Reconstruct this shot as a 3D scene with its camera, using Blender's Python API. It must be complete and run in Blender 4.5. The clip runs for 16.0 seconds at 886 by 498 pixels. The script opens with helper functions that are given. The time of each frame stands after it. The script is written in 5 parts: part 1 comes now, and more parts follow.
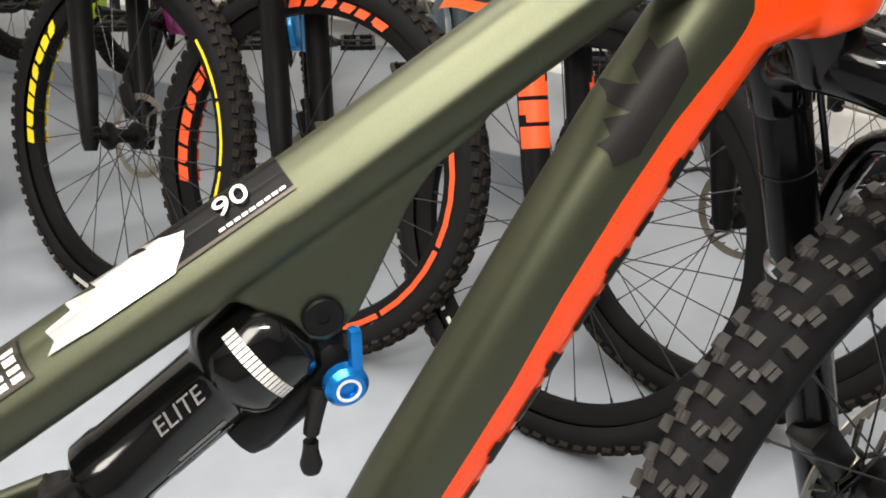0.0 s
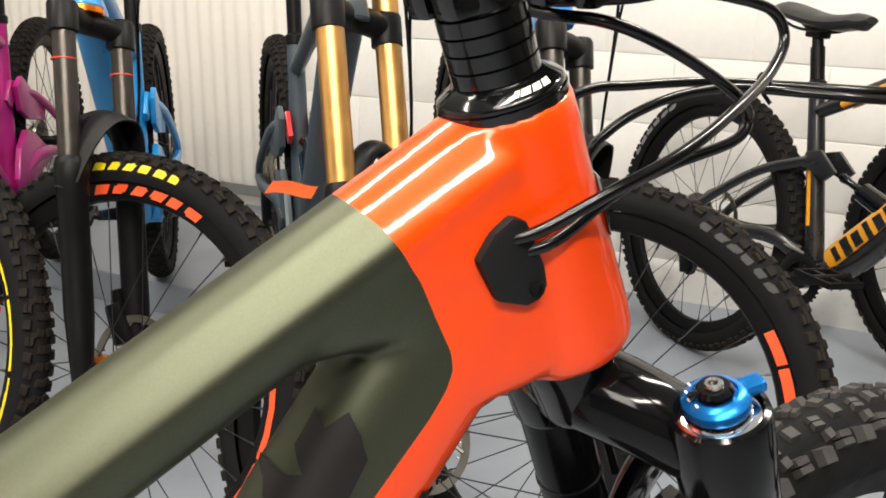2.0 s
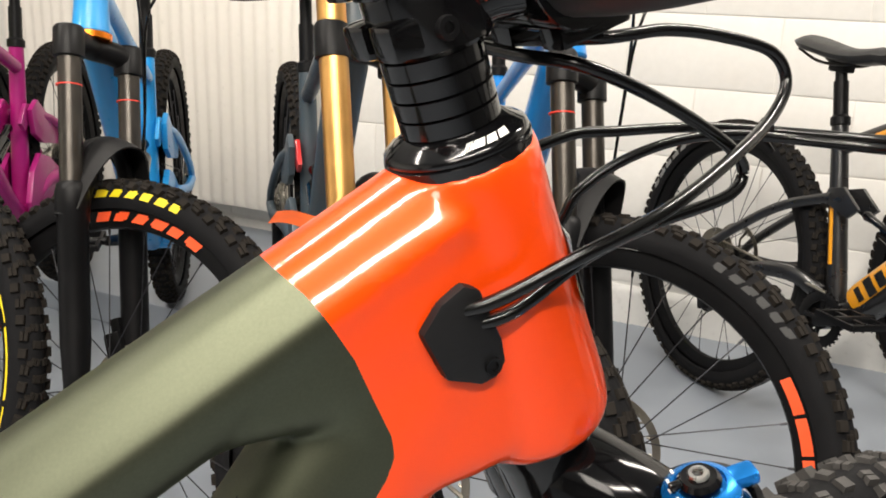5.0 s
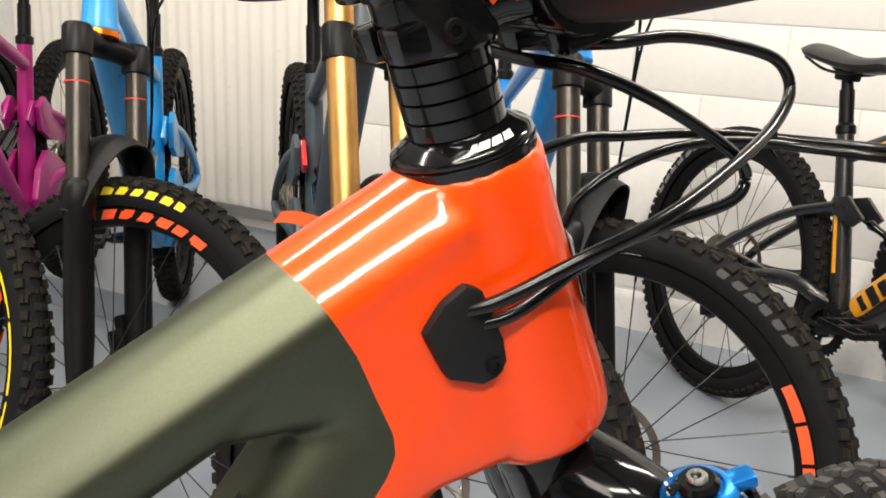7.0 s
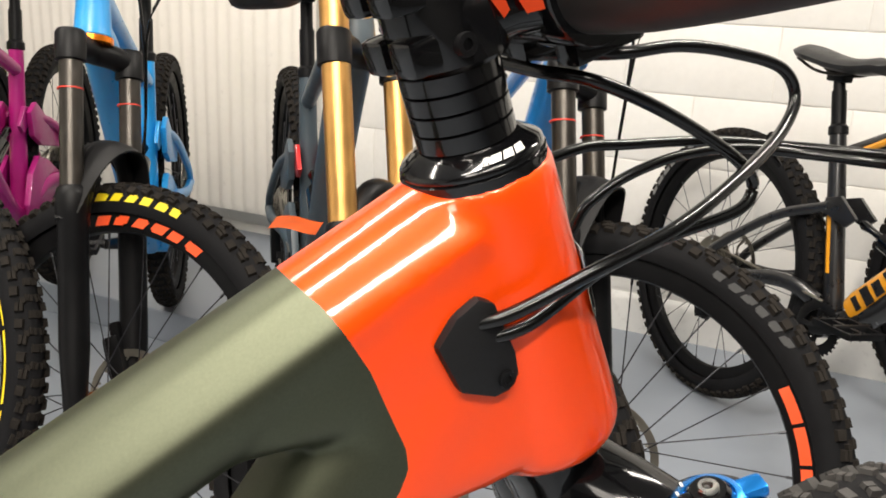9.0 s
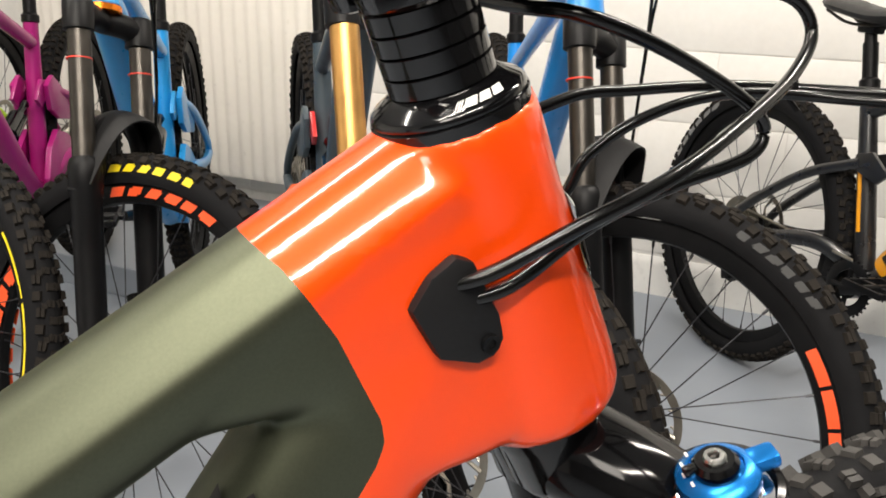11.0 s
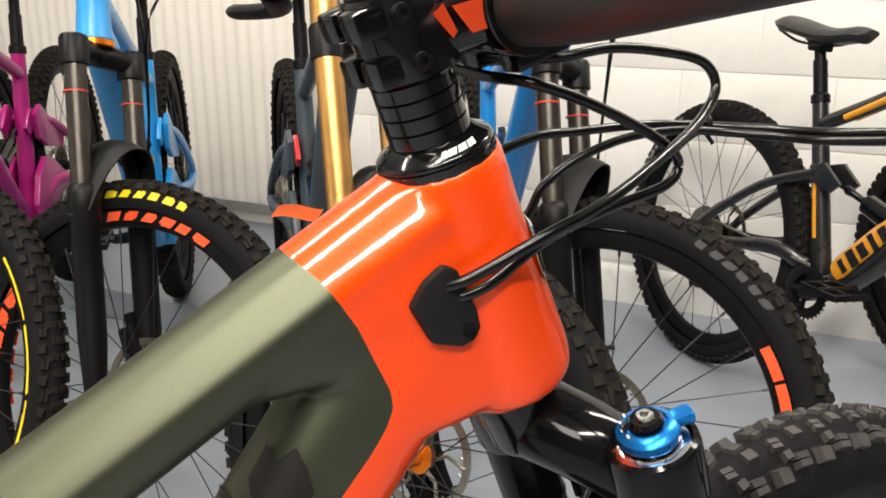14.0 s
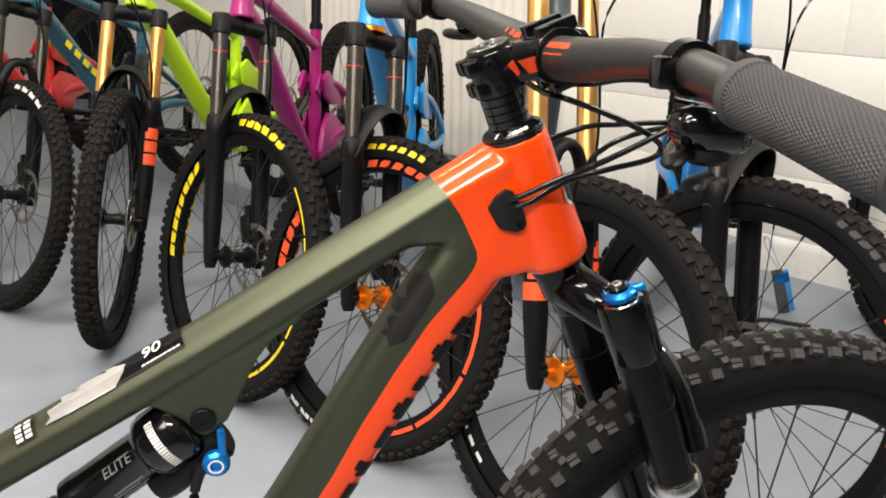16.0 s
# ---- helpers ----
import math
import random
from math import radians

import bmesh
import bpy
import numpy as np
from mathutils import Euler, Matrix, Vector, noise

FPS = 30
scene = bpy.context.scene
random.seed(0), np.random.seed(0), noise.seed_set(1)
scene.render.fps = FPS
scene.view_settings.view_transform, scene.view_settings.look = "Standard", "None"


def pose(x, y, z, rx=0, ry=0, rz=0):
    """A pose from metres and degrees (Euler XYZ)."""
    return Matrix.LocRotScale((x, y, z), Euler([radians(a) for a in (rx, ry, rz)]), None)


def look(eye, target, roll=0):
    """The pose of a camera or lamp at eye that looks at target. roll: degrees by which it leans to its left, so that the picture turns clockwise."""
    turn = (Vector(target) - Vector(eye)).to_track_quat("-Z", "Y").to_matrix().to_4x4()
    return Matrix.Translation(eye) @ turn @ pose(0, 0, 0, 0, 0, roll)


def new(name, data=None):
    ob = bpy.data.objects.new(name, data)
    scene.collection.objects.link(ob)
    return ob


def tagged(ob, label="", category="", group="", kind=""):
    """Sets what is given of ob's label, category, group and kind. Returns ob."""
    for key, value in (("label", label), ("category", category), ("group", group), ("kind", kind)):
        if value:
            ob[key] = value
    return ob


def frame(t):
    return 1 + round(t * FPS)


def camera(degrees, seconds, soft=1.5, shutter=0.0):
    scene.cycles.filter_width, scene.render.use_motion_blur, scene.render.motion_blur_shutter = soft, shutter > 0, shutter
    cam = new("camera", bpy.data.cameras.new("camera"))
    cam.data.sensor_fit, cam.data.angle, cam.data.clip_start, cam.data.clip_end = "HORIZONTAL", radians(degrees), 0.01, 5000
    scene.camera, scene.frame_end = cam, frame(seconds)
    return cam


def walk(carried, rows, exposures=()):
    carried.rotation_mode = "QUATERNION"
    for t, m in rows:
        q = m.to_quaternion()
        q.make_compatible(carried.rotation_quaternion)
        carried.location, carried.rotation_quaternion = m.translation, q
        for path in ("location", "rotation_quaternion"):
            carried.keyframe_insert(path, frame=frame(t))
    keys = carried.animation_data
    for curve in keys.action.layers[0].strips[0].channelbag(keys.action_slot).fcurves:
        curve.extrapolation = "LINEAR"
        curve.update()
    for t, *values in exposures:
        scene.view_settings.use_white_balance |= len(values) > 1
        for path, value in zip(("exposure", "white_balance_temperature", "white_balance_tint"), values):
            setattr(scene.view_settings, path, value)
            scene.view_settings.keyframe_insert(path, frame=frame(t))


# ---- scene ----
cam = camera(55.8, 16.0, soft=1.8)
PATH = [
    (0.0, (0.1199, 0.3323, 0.9476), (0.0624, 1.2188, 0.4884), 0.54),
    (0.5, (0.1448, 0.3645, 0.9827), (0.1114, 1.2704, 0.5606), 0.78),
    (1.0, (0.1773, 0.4098, 1.0037), (0.1807, 1.3392, 0.6347), 1.29),
    (1.5, (0.2062, 0.4529, 1.0120), (0.2542, 1.3946, 0.6791), 1.42),
    (2.0, (0.2249, 0.4894, 1.0063), (0.2893, 1.4367, 0.6926), 1.97),
    (2.5, (0.2373, 0.5112, 1.0065), (0.2987, 1.4635, 0.7076), 2.04),
    (3.0, (0.2444, 0.5208, 1.0092), (0.2947, 1.4753, 0.7154), 1.74),
    (3.5, (0.2466, 0.5236, 1.0103), (0.2865, 1.4791, 0.7180), 1.49),
    (4.0, (0.2501, 0.5260, 1.0111), (0.2872, 1.4832, 0.7242), 1.97),
    (6.5, (0.2547, 0.5300, 1.0073), (0.2904, 1.4880, 0.7230), 3.03),
    (7.0, (0.2535, 0.5259, 1.0099), (0.2866, 1.4846, 0.7274), 3.34),
    (7.5, (0.2488, 0.5247, 1.0080), (0.2833, 1.4836, 0.7264), 3.37),
    (8.0, (0.2451, 0.5242, 1.0129), (0.2836, 1.4838, 0.7344), 3.24),
    (8.5, (0.2442, 0.5258, 1.0139), (0.2869, 1.4857, 0.7368), 3.12),
    (9.0, (0.2469, 0.5280, 1.0130), (0.2891, 1.4870, 0.7329), 3.05),
    (9.5, (0.2502, 0.5383, 1.0102), (0.2863, 1.4936, 0.7166), 3.04),
    (10.0, (0.2582, 0.5507, 1.0019), (0.2830, 1.5015, 0.6934), 2.21),
    (12.5, (0.2662, 0.5448, 1.0075), (0.2729, 1.4919, 0.6868), 1.32),
    (13.0, (0.2665, 0.5378, 1.0112), (0.2762, 1.4858, 0.6929), 1.32),
    (13.5, (0.2621, 0.5097, 1.0199), (0.2835, 1.4607, 0.7113), 1.06),
    (14.0, (0.2579, 0.4656, 1.0297), (0.2957, 1.4185, 0.7288), 0.59),
    (14.5, (0.2470, 0.3873, 1.0545), (0.2818, 1.3370, 0.7434), 0.45),
    (15.0, (0.2504, 0.2858, 1.0848), (0.2341, 1.2236, 0.7380), 1.03),
    (15.5, (0.3362, 0.2035, 1.1083), (0.1911, 1.1281, 0.7559), 1.37),
    (16.0, (0.3993, 0.1408, 1.1059), (0.1455, 1.0465, 0.7665), 0.52),
]
walk(cam, [(t, look(eye, target, roll)) for t, eye, target, roll in PATH],
     exposures=[(0.0, 0.12), (1.0, 0.08), (2.0, -0.04), (9.0, -0.06), (13.0, -0.09), (16.0, -0.11)])

# ---- light ----
world = bpy.data.worlds.new("room_air")
scene.world = world
world.use_nodes = True
world.node_tree.nodes["Background"].inputs[0].default_value = (0.85, 0.92, 1.0, 1)
world.node_tree.nodes["Background"].inputs[1].default_value = 0.006


# ---- materials ----
def mat(name, col, rough=0.5, metal=0.0, coat=0.0, var=0.12, scale=40.0, bump=0.0, bscale=250.0, big=3.0, emit=0.0, spec=0.5):
    m = bpy.data.materials.new(name)
    m.use_nodes = True
    nt = m.node_tree
    b = nt.nodes["Principled BSDF"]
    tc = nt.nodes.new("ShaderNodeTexCoord")
    n1 = nt.nodes.new("ShaderNodeTexNoise")
    n1.inputs["Scale"].default_value = scale
    n1.inputs["Detail"].default_value = 4
    n2 = nt.nodes.new("ShaderNodeTexNoise")
    n2.inputs["Scale"].default_value = big
    n2.inputs["Detail"].default_value = 3
    nt.links.new(tc.outputs["Object"], n1.inputs["Vector"])
    nt.links.new(tc.outputs["Object"], n2.inputs["Vector"])
    add = nt.nodes.new("ShaderNodeMath")
    add.operation = "ADD"
    nt.links.new(n1.outputs["Fac"], add.inputs[0])
    nt.links.new(n2.outputs["Fac"], add.inputs[1])
    ramp = nt.nodes.new("ShaderNodeMapRange")
    ramp.inputs[1].default_value, ramp.inputs[2].default_value = 0.6, 1.4
    ramp.inputs[3].default_value, ramp.inputs[4].default_value = 1 - var, 1 + var
    nt.links.new(add.outputs[0], ramp.inputs[0])
    mul = nt.nodes.new("ShaderNodeVectorMath")
    mul.operation = "SCALE"
    mul.inputs[0].default_value = col[:3]
    nt.links.new(ramp.outputs[0], mul.inputs["Scale"])
    nt.links.new(mul.outputs[0], b.inputs["Base Color"])
    rr = nt.nodes.new("ShaderNodeMapRange")
    rr.inputs[1].default_value, rr.inputs[2].default_value = 0.3, 0.7
    rr.inputs[3].default_value, rr.inputs[4].default_value = max(0.02, rough * 0.85), min(1, rough * 1.15)
    nt.links.new(n1.outputs["Fac"], rr.inputs[0])
    nt.links.new(rr.outputs[0], b.inputs["Roughness"])
    b.inputs["Metallic"].default_value = metal
    b.inputs["Coat Weight"].default_value = coat
    b.inputs["Coat Roughness"].default_value = 0.06
    b.inputs["Specular IOR Level"].default_value = spec
    if bump:
        n3 = nt.nodes.new("ShaderNodeTexNoise")
        n3.inputs["Scale"].default_value = bscale
        n3.inputs["Detail"].default_value = 5
        nt.links.new(tc.outputs["Object"], n3.inputs["Vector"])
        bp = nt.nodes.new("ShaderNodeBump")
        bp.inputs["Strength"].default_value = bump
        bp.inputs["Distance"].default_value = 0.002
        nt.links.new(n3.outputs["Fac"], bp.inputs["Height"])
        nt.links.new(bp.outputs[0], b.inputs["Normal"])
    if emit:
        b.inputs["Emission Color"].default_value = (*col[:3], 1)
        b.inputs["Emission Strength"].default_value = emit
    return m


RUBBER = mat("tyre_rubber", (0.0105, 0.0105, 0.0113), 0.7, var=0.25, bump=0.15, bscale=400, spec=0.06)
DUSTY = mat("dusty_rubber", (0.019, 0.0165, 0.0142), 0.85, var=0.35, bump=0.2, bscale=300, spec=0.08)
RIMBLACK = mat("rim_black", (0.006, 0.006, 0.0065), 0.5, spec=0.1)
BLACKGLOSS = mat("gloss_black", (0.0026, 0.0026, 0.003), 0.12, coat=0.35, var=0.05, spec=0.35)
BLACKSATIN = mat("satin_black", (0.0045, 0.0045, 0.005), 0.42, spec=0.18)
BLACKMATT = mat("matt_black", (0.008, 0.008, 0.0085), 0.55, bump=0.1, spec=0.25)
ALLOY = mat("brushed_alloy", (0.62, 0.62, 0.60), 0.28, metal=1.0)
STEEL = mat("rotor_steel", (0.30, 0.28, 0.24), 0.4, metal=1.0, var=0.25)
SPOKE = mat("spoke_steel", (0.05, 0.05, 0.055), 0.35, metal=0.8)
GOLD = mat("gold_stanchion", (0.78, 0.43, 0.14), 0.36, metal=1.0, var=0.08)
CHROME = mat("polished_chrome", (0.8, 0.8, 0.8), 0.08, metal=1.0, var=0.03)
ANOBLUE = mat("anodised_blue", (0.01, 0.20, 0.62), 0.25, metal=0.7, var=0.05)
ANOORANGE = mat("anodised_orange", (0.85, 0.22, 0.01), 0.25, metal=0.7, var=0.08)
STANGREY = mat("grey_stanchion", (0.075, 0.068, 0.060), 0.34, metal=0.9)
WHITEPRINT = mat("white_print", (0.72, 0.71, 0.68), 0.4, var=0.1)
GREYPRINT = mat("grey_print", (0.17, 0.17, 0.17), 0.5)
YELLOWPRINT = mat("yellow_print", (0.80, 0.62, 0.01), 0.5)
ORANGEPRINT = mat("orange_print", (0.85, 0.09, 0.02), 0.45)
REDPRINT = mat("red_print", (0.70, 0.05, 0.03), 0.45)
TYREPRINT = mat("faded_tyre_print", (0.065, 0.065, 0.065), 0.7, spec=0.1)
GOLDPRINT = mat("gold_print", (0.50, 0.38, 0.14), 0.5)
HOSE = mat("black_hose", (0.003, 0.003, 0.003), 0.2, var=0.1, spec=0.4)
SADDLE = mat("saddle_cover", (0.018, 0.018, 0.018), 0.5, bump=0.2)


# ---- shapes ----
def part(name, bm, material, parent, label="", smooth=True, m=None):
    me = bpy.data.meshes.new(name)
    bm.to_mesh(me)
    bm.free()
    if smooth:
        for p in me.polygons:
            p.use_smooth = True
        me.set_sharp_from_angle(angle=radians(38))
    for k in material if isinstance(material, (list, tuple)) else [material]:
        me.materials.append(k)
    ob = new(name, me)
    ob.parent = parent
    if m is not None:
        ob.matrix_local = m
    if label:
        ob["label"] = label
    return ob


def again(ob, parent, m):
    """The same mesh once more as a part of its own."""
    o = new(ob.name.split(".")[0], ob.data)
    o.parent = parent
    o.matrix_local = m
    if "label" in ob:
        o["label"] = ob["label"]
    return o


def frame_at(t, ref=Vector((0, 0, 1))):
    t = t.normalized()
    if abs(t.dot(ref)) > 0.98:
        ref = Vector((0, 1, 0))
    a = ref.cross(t).normalized()
    return a, t.cross(a)


def smoothed(pts, per=6):
    """Catmull-Rom through the points."""
    p = [Vector(q) for q in pts]
    p = [p[0] * 2 - p[1]] + p + [p[-1] * 2 - p[-2]]
    out = []
    for i in range(1, len(p) - 2):
        for k in range(per):
            t = k / per
            out.append(0.5 * ((2 * p[i]) + (p[i + 1] - p[i - 1]) * t + (2 * p[i - 1] - 5 * p[i] + 4 * p[i + 1] - p[i + 2]) * t * t
                              + (3 * p[i] - p[i - 1] - 3 * p[i + 1] + p[i + 2]) * t ** 3))
    return out + [p[-2]]


def tube(bm, pts, rad, seg=12, flat=1.0, cap=True, ref=Vector((0, 0, 1))):
    """A round or oval tube along points; rad is one radius or one for each point; flat: width across ref over height."""
    pts = [Vector(p) for p in pts]
    rad = rad if isinstance(rad, (list, tuple)) else [rad] * len(pts)
    rings = []
    for i, p in enumerate(pts):
        t = pts[min(i + 1, len(pts) - 1)] - pts[max(i - 1, 0)]
        a, b = frame_at(t, ref)
        rings.append([bm.verts.new(p + (a * math.cos(k * math.tau / seg) * flat + b * math.sin(k * math.tau / seg)) * rad[i]) for k in range(seg)])
    for r0, r1 in zip(rings, rings[1:]):
        for k in range(seg):
            bm.faces.new((r0[k], r0[(k + 1) % seg], r1[(k + 1) % seg], r1[k]))
    if cap:
        bm.faces.new(rings[0][::-1])
        bm.faces.new(rings[-1])
    return bm


def lathe(bm, prof, a, b, seg=24, mi=0, closed=False):
    """Turns a profile of (radius, distance) about the line from a towards b."""
    a, d = Vector(a), (Vector(b) - Vector(a)).normalized()
    p, q = frame_at(d)
    rings = [[bm.verts.new(a + d * h + (p * math.cos(k * math.tau / seg) + q * math.sin(k * math.tau / seg)) * max(r, 1e-5)) for k in range(seg)] for r, h in prof]
    pairs = list(zip(rings, rings[1:])) + ([(rings[-1], rings[0])] if closed else [])
    for r0, r1 in pairs:
        for k in range(seg):
            bm.faces.new((r0[k], r0[(k + 1) % seg], r1[(k + 1) % seg], r1[k])).material_index = mi
    if not closed:
        bm.faces.new(rings[0][::-1]).material_index = mi
        bm.faces.new(rings[-1]).material_index = mi
    return bm


def slab(bm, poly, w0, w1, m=None, bevel=0.0, mi=0):
    """A prism: a polygon in x, z drawn out along y from w0 to w1."""
    n = len(poly)
    v0 = [bm.verts.new((x, w0, z)) for x, z in poly]
    v1 = [bm.verts.new((x, w1, z)) for x, z in poly]
    fs = [bm.faces.new(v0), bm.faces.new(v1[::-1])] + [bm.faces.new((v0[(k + 1) % n], v0[k], v1[k], v1[(k + 1) % n])) for k in range(n)]
    for f_ in fs:
        f_.material_index = mi
    bmesh.ops.recalc_face_normals(bm, faces=fs)
    if bevel:
        es = list({e for f_ in fs for e in f_.edges})
        bmesh.ops.bevel(bm, geom=es, offset=bevel, segments=2, affect="EDGES", profile=0.6)
    if m is not None:
        bmesh.ops.transform(bm, matrix=m, verts=[v for v in bm.verts if v.is_valid])
    return bm


def brick_box(bm, c, s, m=None, bevel=0.0, mi=0):
    """A box of size s about c, its edges rounded."""
    r = bmesh.ops.create_cube(bm, size=1.0, matrix=Matrix.LocRotScale(Vector(c), None, Vector(s)))
    vs = r["verts"]
    if mi:
        for f_ in {f_ for v in vs for f_ in v.link_faces}:
            f_.material_index = mi
    if m is not None:
        bmesh.ops.transform(bm, matrix=m, verts=vs)
    if bevel:
        es = list({e for v in vs for e in v.link_edges})
        bmesh.ops.bevel(bm, geom=es, offset=bevel, segments=2, affect="EDGES", profile=0.6)
    return bm


def B():
    return bmesh.new()


# ---- wheels: axle along y, in the plane of x and z ----
def arc_blocks(bm, r0, r1, y, a0, a1, n, gap=0.3, out=0.0015, slant=0.0):
    """A row of n blocks, like print, on a side wall between two radii; angles in degrees from the top."""
    step = (a1 - a0) / n
    for i in range(n):
        s, e = radians(a0 + i * step), radians(a0 + (i + 1 - gap) * step)
        k = 4
        lo, hi = [], []
        for j in range(k + 1):
            a = s + (e - s) * j / k
            lo.append(bm.verts.new((math.sin(a) * r0, y, math.cos(a) * r0)))
            b = a + slant
            hi.append(bm.verts.new((math.sin(b) * r1, y - out * (1 if y > 0 else -1), math.cos(b) * r1)))
        for j in range(k):
            bm.faces.new((lo[j], lo[j + 1], hi[j + 1], hi[j]))
    return bm


def glyph(r0, r1, s, ya, yb, deg, slant, kind):
    """One plain printed block on a side wall, a corner clipped here and there."""
    bm = B()
    nu, nv = 5, 5
    bite = [set(), {(0, 4), (4, 0)}, {(4, 4)}, {(0, 0)}][kind]
    vs = {}

    def at(i, j):
        if (i, j) not in vs:
            k = j / nv
            r, y = r0 + (r1 - r0) * k, s * (ya + (yb - ya) * k)
            a = radians(deg * i / nu) + slant * k
            vs[(i, j)] = bm.verts.new((math.sin(a) * r, y, math.cos(a) * r))
        return vs[(i, j)]

    for i in range(nu):
        for j in range(nv):
            if (i, j) not in bite:
                bm.faces.new((at(i, j), at(i + 1, j), at(i + 1, j + 1), at(i, j + 1)))
    return bm


def tyre_mesh(R, w, fine):
    """Casing and tread blocks. R: outer radius over the blocks, w: width."""
    bm = B()
    rc = R - 0.006 - w * 0.46
    seg = 96 if fine else 64
    prof = []
    for k in range(13):
        a = radians(-128 + k * 256 / 12)
        prof.append((rc + math.cos(a) * w * 0.46, math.sin(a) * w * 0.47))
    lathe(bm, prof + [(p[0] + 0.003, p[1] * 0.8) for p in prof[::-1]], (0, 0, 0), (0, 1, 0), seg=seg, closed=True)
    n = 96 if fine else 84
    rnd = random.Random(3)

    def block(ang, across, lx, ly, h, twist=0.0, sipe=False):
        if fine:
            lx, ly = lx * 0.78, ly * 0.80
        t = radians(ang)
        c = Matrix.Rotation(t, 4, "Y") @ Matrix.Translation((0, 0, rc)) @ Matrix.Rotation(radians(-across), 4, "X") @ Matrix.Translation((0, 0, w * 0.46)) @ Matrix.Rotation(twist, 4, "Z")
        half = [(-1, 1)] if not sipe else [(-1, -0.12), (0.12, 1)]
        for y0, y1 in half:
            vs = []
            for z, k in ((-0.002, 1.08), (h, 0.88)):
                for x, y in ((-1, y0), (1, y0), (1, y1), (-1, y1)):
                    vs.append(bm.verts.new(c @ Vector((x * lx / 2 * k, y * ly / 2 * k, z))))
            for q in ((4, 5, 6, 7), (0, 1, 5, 4), (1, 2, 6, 5), (2, 3, 7, 6), (3, 0, 4, 7)):
                bm.faces.new([vs[j] for j in q]).material_index = 1

    for i in range(n):
        a = i * 360 / n
        st = 360 / n
        if i % 2 == 0:
            block(a, 11, 0.0135, 0.0115, 0.0055, 0.1)
            block(a, -11, 0.0135, 0.0115, 0.0055, -0.1)
        else:
            block(a, 15, 0.0125, 0.0120, 0.0055, 0.22, True)
            block(a, -15, 0.0125, 0.0120, 0.0055, -0.22, True)
        for s in (1, -1):
            block(a + st * 0.45, s * (45 if i % 2 else 51), 0.0155, 0.0135, 0.0065, s * 0.15, bool(i % 2))
            if i % 2:
                block(a + st * 0.1, s * 33, 0.0105, 0.0085, 0.0045)
    bmesh.ops.recalc_face_normals(bm, faces=bm.faces)
    return bm


